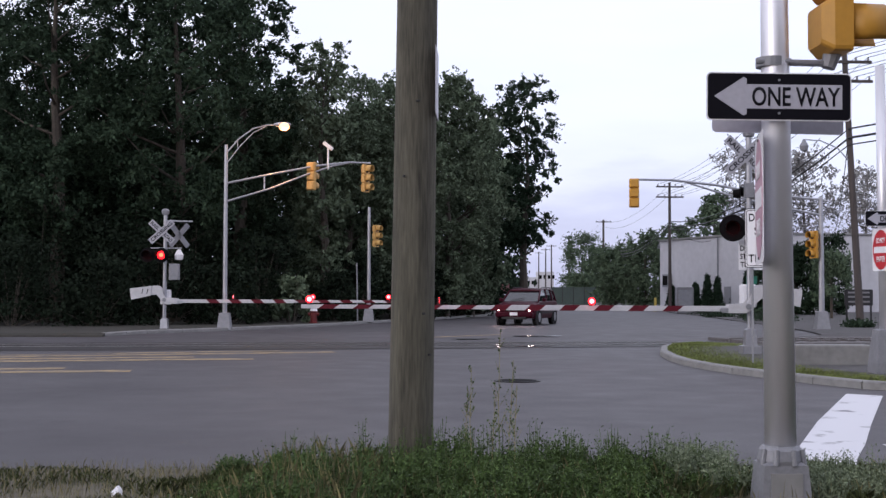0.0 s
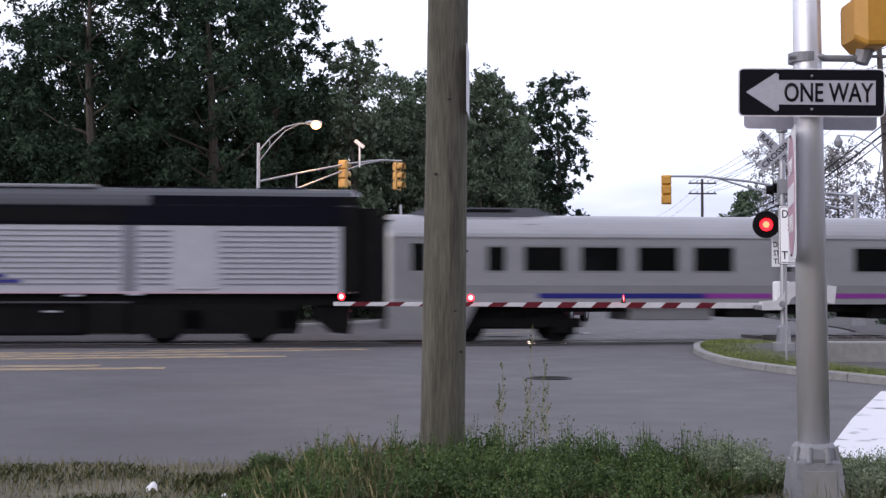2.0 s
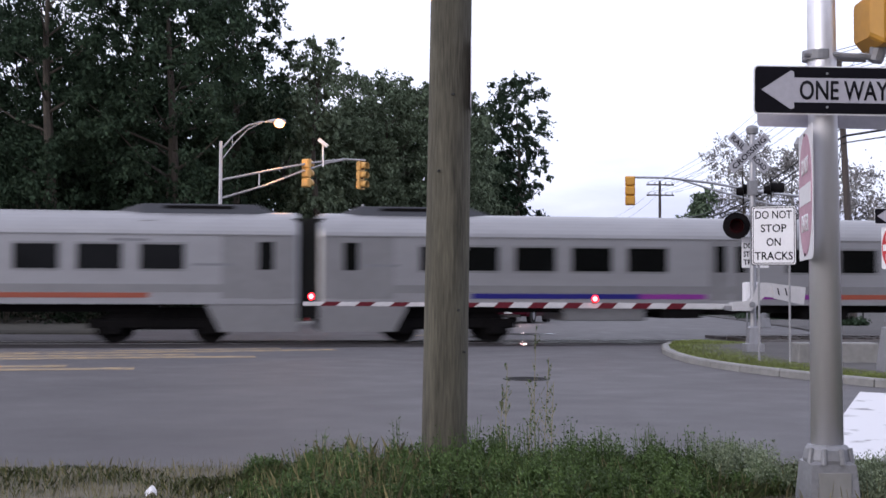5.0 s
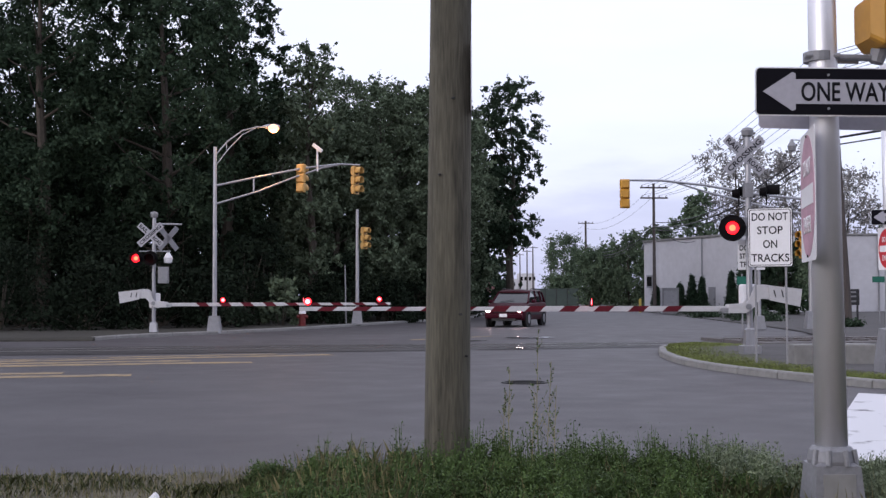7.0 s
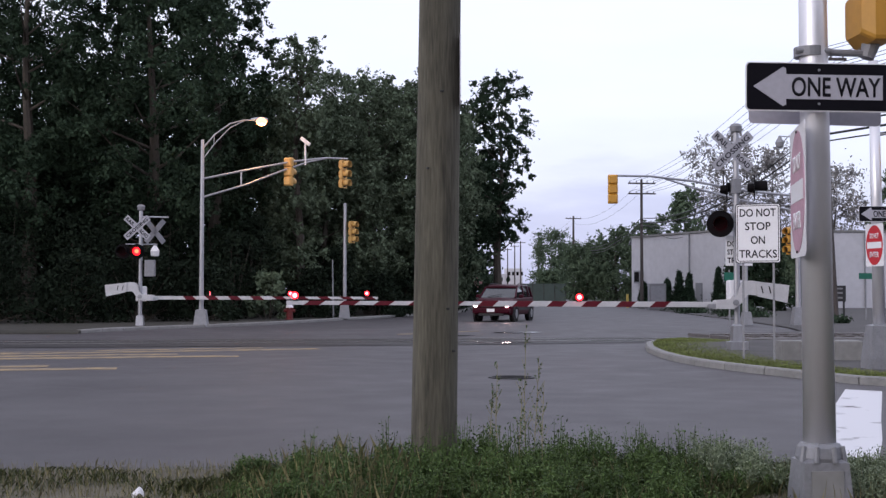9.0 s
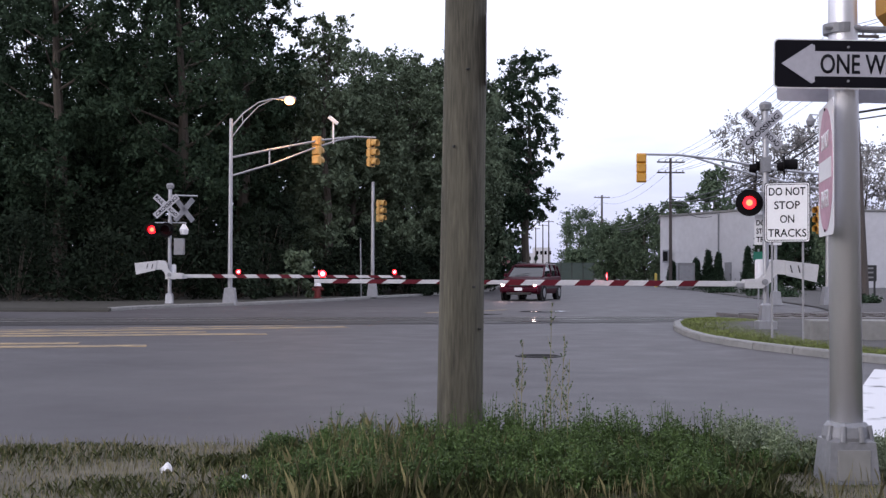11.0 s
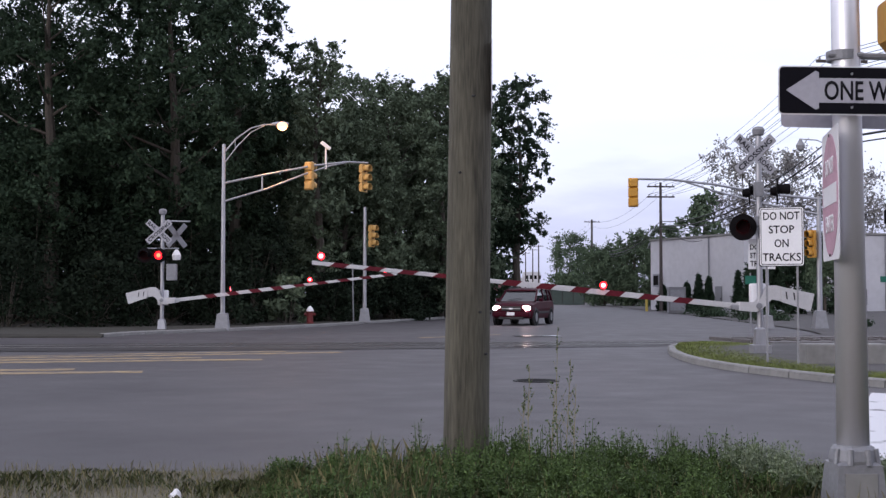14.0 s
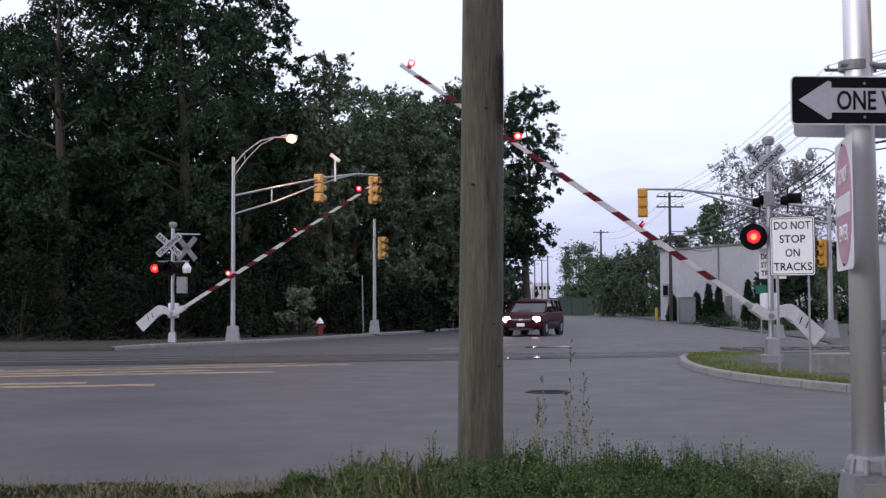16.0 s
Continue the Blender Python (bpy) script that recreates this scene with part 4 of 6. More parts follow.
for i, word in enumerate(("DO NOT", "STOP ON", "TRACKS")):
    lettering(word, 0.56, 0.13, M_SIGNBLACK, plate, Matrix.Translation((0.08, 0.076, 2.36 - i * 0.195)))

gate_l = crossing_mast(-10.2, 44.6, 0.0, 4.45, "crossing signal with two crossbucks and gate beside the woods")
crossbuck(gate_l, pose(-0.12, -0.10, 3.62), True, 1.12)
part("cross_bar", rod(bmesh.new(), (-0.55, 0.0, 3.02), (0.6, 0.0, 3.02), 0.022, n=8), M_GALV, gate_l)
part("cross_bar", rod(bmesh.new(), (0.0, 0.0, 4.02), (1.0, 0.0, 4.0), 0.03, n=8), M_GALV, gate_l)
flasher(gate_l, pose(-0.62, -0.1, 2.76), 1)
flasher(gate_l, pose(-0.10, -0.14, 2.76), 0)
bm = bmesh.new()
lathe(bm, [(0.02, -0.2), (0.14, -0.18), (0.17, 0.0), (0.10, 0.12), (0.05, 0.2)], 14, Matrix.Translation((0.5, 0.05, 2.78)))
part("rear_light", bm, M_WHITE, gate_l)
for ang in (48, -48):
    bm = bmesh.new()
    prism(bm, round_rect(1.1, 0.2, 0.015, 2), 0.012)
    b = part("rear_crossbuck", bm, M_CASTALU, gate_l)
    b.matrix_basis = pose(0.48, 0.15, 3.5, 0, 0, 40) @ Matrix.Rotation(-radians(ang), 4, "Y")
bm = bmesh.new()
box(bm, 0.16, 0.52, -0.1, 0.15, 1.85, 2.45, 0.02)
part("relay_box", bm, M_CASTALU, gate_l)
arm_l = gate_arm(gate_l, pose(0.05, -0.12, 1.08), 8.55, 1, (2.5, 5.4, 8.15))


# ---- traffic signals ----
def signal_head(parent, m, material=None, s=1.0, n=3):
    """Three-section traffic signal in yellow, facing -y; its base is at z = 0."""
    material = material or M_SIGNALYEL
    head = None
    for i in range(n):
        bm = bmesh.new()
        z0 = i * 0.36 * s
        rings = []
        for y, ins in ((-0.09, 0.0), (-0.05, -0.01), (0.03, 0.0), (0.10, 0.05)):
            rings.append([(x, y * s, z0 + 0.18 * s + z) for x, z in round_rect((0.36 - 2 * max(ins, 0)) * s, (0.352 - 2 * max(ins, 0)) * s, 0.03 * s, 2)])
        loft(bm, rings)
        if head is None:
            head = part("signal_head", bm, material, parent)
            head.matrix_basis = m
            sec = head
        else:
            sec = part("signal_section", bm, material, head)
        bm = bmesh.new()
        k = 16
        c = z0 + 0.185 * s
        rr = []
        for y, r in ((-0.085, 0.158), (-0.34, 0.150)):
            arc = [radians(-40 + 260 * j / k) for j in range(k + 1)]
            rr.append([(r * s * math.cos(a), y * s, c + r * s * math.sin(a)) for a in arc] + [(r * 0.95 * s * math.cos(a), y * s, c + r * 0.95 * s * math.sin(a)) for a in arc[::-1]])
        loft(bm, rr)
        part("visor", bm, material, head, smooth=True)
        bm = bmesh.new()
        lathe(bm, [(0.145 * s, 0.095 * s), (0.13 * s, 0.115 * s), (0.03 * s, 0.125 * s)], 16, Matrix.Translation((0, 0, c)) @ Matrix.Rotation(math.pi / 2, 4, "X"))
        part("lens", bm, M_BLACK, head)
    return head


def frustum_base(parent, w0, w1, h, material=None, drop=0.0):
    bm = bmesh.new()
    lathe(bm, [(w0 * 0.72, -drop), (w0 * 0.707, 0.03), (w1 * 0.707, h), (w1 * 0.5, h + 0.02)], 4, Matrix.Rotation(radians(45), 4, "Z"))
    return part("base", bm, material or M_CASTALU, parent)


# mast-arm signal with street lamp by the woods
ms = thing("traffic_signal", pose(-8.05, 44.9, 0.02), "tall galvanised signal pole with curved truss arm and lit street lamp", "traffic signal")
frustum_base(ms, 0.5, 0.36, 0.62)
part("pole", rod(bmesh.new(), (0, 0, 0.6), (0, 0, 6.85), 0.088, 0.062, 14), M_GALV, ms)
bm = bmesh.new()
pipe(bm, [(0.05, 0, 5.42), (1.6, 0.6, 5.82), (3.2, 1.4, 6.22), (4.4, 2.0, 6.42), (5.2, 2.3, 6.42)], 0.043, 0.034)
part("upper_arm", bm, M_GALV, ms)
bm = bmesh.new()
pipe(bm, [(0.05, 0, 4.75), (1.5, 0.55, 5.25), (2.8, 1.2, 5.85), (3.8, 1.7, 6.25), (4.4, 2.0, 6.40)], 0.038, 0.032)
part("lower_arm", bm, M_GALV, ms)
bm = bmesh.new()
rod(bm, (1.35, 0.5, 5.2), (1.35, 0.5, 5.76), 0.03, n=8)
part("strut", bm, M_GALV, ms)
bm = bmesh.new()
rod(bm, (3.62, 1.6, 6.1), (3.62, 1.6, 6.95), 0.035, n=8)
det = part("detector_post", bm, M_WHITE, ms)
bm = bmesh.new()
box(bm, -0.22, 0.22, -0.07, 0.07, -0.07, 0.07, 0.02, Matrix.Translation((3.62, 1.6, 7.0)) @ Matrix.Rotation(radians(38), 4, "Y"))
part("detector", bm, M_WHITE, det)
signal_head(ms, pose(3.0, 1.36, 5.28, 0, 0, 150), M_SIGNALPALE)
signal_head(ms, pose(5.0, 2.28, 5.28, 0, 0, 60), M_SIGNALPALE)
bm = bmesh.new()
pipe(bm, [(0.02, 0, 6.55), (0.45, 0, 7.05), (1.0, 0, 7.45), (1.5, 0, 7.58), (1.85, 0, 7.58)], 0.03, 0.025)
pipe(bm, [(0.02, 0, 6.15), (0.5, 0, 6.78), (1.0, 0, 7.30), (1.5, 0, 7.55)], 0.022, 0.02)
rod(bm, (0.42, 0, 6.72), (0.42, 0, 7.02), 0.015, n=6)
part("lamp_arm", bm, M_GALV, ms)
bm = bmesh.new()
loft(bm, [[(1.75 + dx, w * math.cos(a), 7.60 + h * math.sin(a)) for a in [2 * math.pi * k / 12 for k in range(12)]] for dx, w, h in ((0, 0.04, 0.04), (0.15, 0.12, 0.08), (0.45, 0.16, 0.10), (0.62, 0.08, 0.05))])
lh = part("lamp_head", bm, M_GALV, ms)
bm = bmesh.new()
bmesh.ops.create_uvsphere(bm, u_segments=16, v_segments=10, radius=0.16, matrix=Matrix.Translation((2.15, -0.05, 7.52)) @ Matrix.Diagonal((1.25, 1, 1, 1)))
part("lamp_glass", bm, M_SODIUM, lh, "glowing orange-white sodium lamp")
glow = new("street_lamp_light", bpy.data.lights.new("street_lamp_light", "POINT"))
glow.data.energy, glow.data.color, glow.data.shadow_soft_size = 130, (1.0, 0.5, 0.18), 0.15
glow.location = (-5.85, 44.75, 7.25)

# signal on a straight pole by the woods
ps = thing("pedestal_signal", pose(-3.45, 56.3, 0.08), "slim galvanised pole with yellow traffic signal", "traffic signal")
frustum_base(ps, 0.5, 0.36, 0.62)
part("pole", rod(bmesh.new(), (0, 0, 0.6), (0, 0, 5.3), 0.09, 0.07, 12), M_GALV, ps)
signal_head(ps, pose(0.30, 0, 3.45, 0, 0, 60), M_SIGNALPALE, s=0.95)

# right mast-arm signal across the tracks
mr = thing("traffic_signal", pose(14.75, 47.5, 0.03), "galvanised signal pole with long curved arm over the road", "traffic signal")
frustum_base(mr, 0.52, 0.36, 0.68)
part("pole", rod(bmesh.new(), (0, 0, 0.6), (0, 0, 5.15), 0.11, 0.085, 14), M_GALV, mr)
bm = bmesh.new()
pipe(bm, [(0, 0, 5.05), (-2.2, -0.6, 5.2), (-4.4, -1.3, 5.5), (-6.2, -2.0, 5.62), (-7.7, -2.6, 5.58)], 0.055, 0.04)
part("upper_arm", bm, M_GALV, mr)
bm = bmesh.new()
pipe(bm, [(0, 0, 4.45), (-2.2, -0.6, 4.8), (-4.4, -1.3, 5.25), (-5.6, -1.75, 5.56)], 0.045, 0.035)
part("lower_arm", bm, M_GALV, mr)
signal_head(mr, pose(-7.7, -2.6, 4.54, 0, 0, 175))
signal_head(mr, pose(-0.30, -0.1, 2.75, 0, 0, -60))

# sign post close to the camera
sp = thing("sign_post", pose(2.15, 7.78, 0.0), "brushed aluminium signal post with one way sign on square base", "sign post")
frustum_base(sp, 0.315, 0.272, 0.275)
bm = bmesh.new()
box(bm, -0.10, 0.10, -0.166, -0.146, 0.03, 0.215, 0.004, Matrix.Rotation(radians(-4.5), 4, "X"))
part("access_panel", bm, M_CONCRETE, sp)
bm = bmesh.new()
lathe(bm, [(0.145, 0.275), (0.15, 0.30), (0.138, 0.36), (0.118, 0.385), (0.10, 0.39)], 8, Matrix.Rotation(radians(22.5), 4, "Z"))
part("collar", bm, M_CASTALU, sp)
for a in (-62, -25, 20, 58, 120, 200):
    bm = bmesh.new()
    rod(bm, (0.15 * math.sin(radians(a)), -0.15 * math.cos(radians(a)), 0.275), (0.135 * math.sin(radians(a)), -0.135 * math.cos(radians(a)), 0.37), 0.018, n=8)
    part("bolt", bm, M_CASTALU, sp)
bm = bmesh.new()
rod(bm, (0, 0, 0.35), (-0.03, 0, 5.2), 0.100, 0.078, 28)
part("shaft", bm, M_ALU, sp, smooth=True)


def one_way(parent, m, s=1.0):
    bm = bmesh.new()
    prism(bm, round_rect(0.914 * s, 0.305 * s, 0.03 * s), 0.004)
    p = part("one_way_sign", bm, M_SIGNWHITE, parent, "black and white one way sign with left arrow")
    p.matrix_basis = m
    bm = bmesh.new()
    prism(bm, round_rect(0.898 * s, 0.289 * s, 0.024 * s), 0.003, Matrix.Translation((0, -0.003, 0)))
    part("field", bm, M_SIGNBLACK, p)
    bm = bmesh.new()
    q = [(-0.41, 0.0), (-0.225, 0.122), (-0.205, 0.112), (-0.205, 0.077), (0.398, 0.077), (0.398, -0.077), (-0.205, -0.077), (-0.205, -0.112), (-0.225, -0.122)]
    prism(bm, [(a * s, b * s) for a, b in q], 0.003, Matrix.Translation((0, -0.006, 0)))
    part("arrow", bm, M_SIGNGREY, p)
    lettering("ONE WAY", 0.555 * s, 0.122 * s, M_SIGNBLACK, p, Matrix.Translation((0.106 * s, -0.009, 0)), bold=0.014)
    for z in (0.105, -0.105):
        part("rivet", rod(bmesh.new(), (0, -0.012, z * s), (0, 0, z * s), 0.008, n=8), M_GALV, p)
    return p


one_way(sp, pose(-0.028, -0.13, 2.59, 0, 0.6, 0))
bm = bmesh.new()
prism(bm, round_rect(0.87, 0.305, 0.03), 0.004)
part("rear_sign", bm, M_SIGNGREY, sp, "back of a second sign plate").matrix_basis = pose(0.04, 0.14, 2.545, 0, 0.8, 3)


def no_entry(parent, m, w, h, red):
    bm = bmesh.new()
    prism(bm, round_rect(w, h, 0.04), 0.004)
    p = part("no_entry_sign", bm, M_SIGNWHITE, parent, "faded red and white do not enter sign")
    p.matrix_basis = m
    bm = bmesh.new()
    prism(bm, [(0.47 * w * math.cos(2 * math.pi * k / 32), 0.47 * h * math.sin(2 * math.pi * k / 32)) for k in range(32)], 0.003, Matrix.Translation((0, -0.003, 0)))
    part("red_disc", bm, red, p)
    bm = bmesh.new()
    box(bm, -0.40 * w, 0.40 * w, -0.006, -0.003, -0.075 * h, 0.075 * h)
    part("white_bar", bm, M_SIGNWHITE, p)
    lettering("DO NOT", 0.5 * w, 0.13 * h, M_SIGNWHITE, p, Matrix.Translation((0, -0.006, 0.22 * h)))
    lettering("ENTER", 0.5 * w, 0.13 * h, M_SIGNWHITE, p, Matrix.Translation((0, -0.006, -0.22 * h)))
    for z in (0.46, -0.46):
        part("rivet", rod(bmesh.new(), (0, -0.01, z * h), (0, 0, z * h), 0.009, n=8), M_BLACK, p)


no_entry(sp, pose(-0.125, 0.0, 1.95, 0, 0, -101), 0.76, 0.82, M_SIGNRED)
bm = bmesh.new()
rod(bm, (-0.03, -0.02, 2.83), (0.33, 0.02, 2.83), 0.022, n=10)
rod(bm, (0.33, 0.02, 2.80), (0.36, 0.02, 2.90), 0.045, 0.06, 10)
rod(bm, (-0.04, 0, 2.80), (-0.04, 0, 2.86), 0.098, n=20)
rod(bm, (-0.15, -0.06, 2.83), (0.07, -0.06, 2.83), 0.018, n=8)
part("bracket", bm, M_CASTALU, sp)
signal_head(sp, pose(0.345, 0.02, 2.88, 0, 0, 92))

# post with signal and small signs at the corner
p2 = thing("sign_post", pose(7.10, 19.55, 0.232) @ Matrix.Diagonal((0.892, 0.892, 0.892, 1)), "aluminium signal post with small one way and no entry signs", "sign post")
frustum_base(p2, 0.5, 0.36, 0.62, drop=0.15)
part("shaft", rod(bmesh.new(), (0, 0, 0.6), (-0.06, 0, 5.4), 0.11, 0.085, 20), M_ALU, p2, smooth=True)
one_way(p2, pose(0.02, -0.13, 2.62), 0.92)
no_entry(p2, pose(-0.12, -0.12, 2.06, 0, 0, -78), 0.55, 0.76, M_SIGNRED2)
bm = bmesh.new()
rod(bm, (0, 0, 4.05), (0.42, 0, 4.12), 0.022, n=8)
part("bracket", bm, M_CASTALU, p2)
signal_head(p2, pose(0.40, 0.0, 3.05, 0, 0, 70), s=0.95)

# do-not-stop sign on two legs
ds = thing("road_sign", pose(5.87, 22.05, 0.08, 0, 0, -24), "white do not stop on tracks sign on two steel legs", "road sign")
for x in (-0.27, 0.27):
    bm = bmesh.new()
    box(bm, x - 0.018, x + 0.018, 0.012, 0.036, 0, 2.5)
    part("leg", bm, M_CASTALU, ds)
bm = bmesh.new()
prism(bm, round_rect(0.80, 1.08, 0.045), 0.005)
pl = part("plate", bm, M_SIGNBLACK, ds)
pl.matrix_basis = pose(0, 0, 2.30)
bm = bmesh.new()
prism(bm, round_rect(0.77, 1.05, 0.04), 0.004, Matrix.Translation((0, -0.004, 0)))
part("face", bm, M_SIGNWHITE, pl)
bm = bmesh.new()
prism(bm, round_rect(0.735, 1.015, 0.035), 0.001, Matrix.Translation((0, -0.005, 0)))
part("border_line", bm, M_SIGNBLACK, pl)
bm = bmesh.new()
prism(bm, round_rect(0.71, 0.99, 0.03), 0.002, Matrix.Translation((0, -0.007, 0)))
part("panel", bm, M_SIGNWHITE, pl)
for word, w, z in (("DO NOT", 0.64, 0.375), ("STOP", 0.45, 0.13), ("ON", 0.25, -0.12), ("TRACKS", 0.67, -0.37)):
    lettering(word, w, 0.145, M_SIGNBLACK, pl, Matrix.Translation((0, -0.010, z)), bold=0.012)


# ---- plants ----
def leaf_faces(rng, p, size, droop=0.0):
    """Diamond-shaped leaves at the points p."""
    n = len(p)
    a = rng.normal(size=(n, 3)) + np.array([0, 0, -droop])
    a /= np.linalg.norm(a, axis=1, keepdims=True)
    b = np.cross(a, rng.normal(size=(n, 3)))
    b /= np.linalg.norm(b, axis=1, keepdims=True)
    s = size * rng.uniform(0.6, 1.35, n)[:, None]
    return np.stack([p - a * s, p + b * s * 0.5 - a * s * 0.1, p + a * s, p - b * s * 0.5 - a * s * 0.1], axis=1)


def leaf_cloud(rng, centres, radii, per, size, flat=0.75, droop=0.0):
    """Leaves round many small centres, thinning outwards."""
    n = len(centres) * per
    c = np.repeat(centres, per, axis=0)
    r = np.repeat(radii, per)
    p = c + rng.normal(size=(n, 3)) * (0.55 * r)[:, None] * np.array([1, 1, flat])
    return leaf_faces(rng, p, size, droop)


def leaf_sprays(rng, centres, radii, per, size, axis, twigs=9):
    """Leaves along twigs that fan out and upwards from each bough end, leaving gaps between them."""
    k = max(4, per // twigs)
    m = len(centres) * twigs
    c = np.repeat(centres, twigs, axis=0)
    r = np.repeat(radii, twigs)
    out = c - np.column_stack([np.repeat(axis, twigs, axis=0), c[:, 2] - 0.4 * r])
    out /= np.linalg.norm(out, axis=1, keepdims=True) + 1e-6
    d = rng.normal(size=(m, 3)) + 0.55 * out + np.array([0, 0, 0.15])
    d /= np.linalg.norm(d, axis=1, keepdims=True)
    length = r * rng.uniform(0.5, 1.75, m) ** 1.2
    c = c + rng.normal(size=(m, 3)) * (0.25 * r)[:, None]
    t = rng.uniform(0.0, 1.0, (m, k, 1))
    p = c[:, None, :] + d[:, None, :] * length[:, None, None] * t
    p[:, :, 2] -= (0.22 * length[:, None]) * t[:, :, 0] ** 2
    p += rng.normal(size=p.shape) * (0.19 * r)[:, None, None] * (1.15 - 0.7 * t)
    return leaf_faces(rng, p.reshape(-1, 3), size, 0.4)


def tree(name, x, y, h, r, base, seed, leafmat, clumps=120, per=110, leaf=0.17, label="", lean=0.0, profile=0.7, z=0.05, group="", clump=0.26):
    rng = np.random.default_rng(seed)
    g = thing(name, pose(x, y, z), label, "tree", group)
    k = rng.uniform(0, 1, clumps)
    ang = rng.uniform(0, 2 * math.pi, clumps)
    rad = np.sqrt(rng.uniform(0.02, 1, clumps)) * r * np.sin(np.pi * (0.12 + 0.80 * k)) ** profile
    wob = 1 + 0.22 * np.sin(3 * ang + seed) + 0.18 * np.sin(7 * k + seed * 1.7)
    rad *= wob
    zz = base + k * (h - base) + rng.normal(0, 0.03 * h, clumps)
    cx = rad * np.cos(ang) + lean * np.clip(zz / h, 0, 1) ** 1.5
    cy = rad * np.sin(ang)
    cen = np.stack([cx, cy, np.minimum(zz, h)], axis=1)
    rr = clump * r * rng.uniform(0.55, 1.25, clumps)
    bm = bmesh.new()
    tr0 = 0.018 * h + 0.04
    steps = 7
    path = [Vector((lean * (i / steps) ** 1.5 * 0.9 + 0.15 * math.sin(seed + i), 0.12 * math.cos(seed * 2 + i), -0.2 + (h * 0.86 + 0.2) * i / steps)) for i in range(steps + 1)]
    pipe(bm, path, tr0, 0.03, 8)
    for j in range(0, clumps, max(1, clumps // 26)):
        tz = max(base * 0.75, cen[j][2] - 0.35 * abs(rad[j]) - 0.5)
        f = min(max((tz + 0.2) / (h * 0.86 + 0.2), 0.0), 0.97) * steps
        i = int(f)
        root = path[i].lerp(path[min(i + 1, steps)], f - i)
        tip = Vector(cen[j])
        mid = root.lerp(tip, 0.5) + Vector((0, 0, -0.15 * (tip - root).length * 0.4))
        pipe(bm, [root, mid, tip], max(0.025, tr0 * 0.32 * (1 - f / steps) + 0.02), 0.012, 5)
    part("trunk", bm, M_BARK, g)
    V = leaf_sprays(rng, cen, rr, per, leaf, np.column_stack([lean * np.clip(cen[:, 2] / h, 0, 1) ** 1.5, np.zeros(clumps)]))
    quads("crown", V, leafmat, g)
    return g


def shrub(x, y, h, r, seed, leafmat, n=34, per=80, leaf=0.11, label="green leafy shrub at the edge of the woods, coloured dark for canopy shade", z=0.05, name="shrub"):
    rng = np.random.default_rng(seed)
    g = thing(name, pose(x, y, z), label, "shrub")
    a = rng.uniform(0, 2 * math.pi, n)
    k = rng.uniform(0.05, 1, n)
    rad = r * np.sqrt(rng.uniform(0, 1, n)) * np.sqrt(1.05 - k * 0.9)
    cen = np.stack([rad * np.cos(a), rad * np.sin(a), h * k * 0.92], axis=1)
    bm = bmesh.new()
    for j in range(0, n, 3):
        pipe(bm, [(0.1 * math.cos(a[j]), 0.1 * math.sin(a[j]), -0.1), tuple(cen[j] * 0.55), tuple(cen[j])], 0.025, 0.008, 5)
    part("trunk", bm, M_BARK, g)
    quads("foliage", leaf_cloud(rng, cen, np.full(n, 0.30 * r) * rng.uniform(0.6, 1.2, n), per, leaf), leafmat, g)
    return g


WOODS = "tall leafy tree in the dark woods beside the crossing"
for i, (x, y, h, r, base) in enumerate(((-12.3, 56, 19.5, 4.8, 4.6), (-17.4, 54.5, 20, 4.3, 4.6), (-25.2, 56, 15.6, 5.4, 3.6), (-15.6, 63, 21, 5.0, 3.0), (-22.5, 65, 16.4, 5.1, 3.0), (-30.5, 61, 21, 5.6, 4.0), (-10.2, 61, 20.5, 3.1, 2.0), (-36, 57, 20, 5.5, 4.0))):
    tree("tree", x, y, h, r, base, 11 + i, M_LEAF, 150 if i in (2, 3, 4, 5) else 270, 189, 0.108, WOODS, group="trees of the woods", clump=0.155)
tree("tree", -6.0, 60.5, 13.6, 1.9, 2.0, 31, M_LEAFPALE, 150, 60, 0.13, "slender pale-leaved tree in front of the woods", clump=0.22)
MID = "broad rounded green tree at the edge of the woods"
for i, (x, y, h, r, base) in enumerate(((-5.0, 65, 11.2, 3.0, 1.0), (-2.6, 67, 12.6, 3.2, 1.0), (0.2, 69, 13.2, 3.2, 1.0), (1.6, 73, 13.0, 2.3, 0.8), (-4.0, 75, 14.2, 3.6, 1.0), (-8.6, 68, 12.5, 3.4, 1.0))):
    tree("tree", x, y, h, r, base, 41 + i, M_LEAFPALE, 260, 153, 0.105, MID, group="trees of the woods", clump=0.175, profile=0.55)
tree("tree", 5.25, 78, 15.0, 2.1, 4.6, 53, M_LEAF, 230, 90, 0.11, "open-crowned dark tree leaning over the road", clump=0.17, profile=0.6)
tree("tree", 2.3, 80, 11.5, 1.7, 0.8, 54, M_LEAF, 90, 110, 0.17, MID, group="trees of the woods", clump=0.34, profile=0.5)
for i, (x, y, h, r) in enumerate(((-40, 84, 17, 6), (-32, 82, 17, 6), (-24, 84, 16, 6), (-16.5, 83, 16, 5.5), (-10.5, 85, 14, 5), (-4.5, 88, 12, 4.5), (0.5, 92, 11.5, 4.2), (4.0, 100, 11.5, 3.0))):
    tree("tree", x, y, h, r, 0.5, 61 + i, M_LEAF, 90, 100, 0.27, "dense dark tree deep in the woods", group="trees of the woods", clump=0.34, profile=0.4)
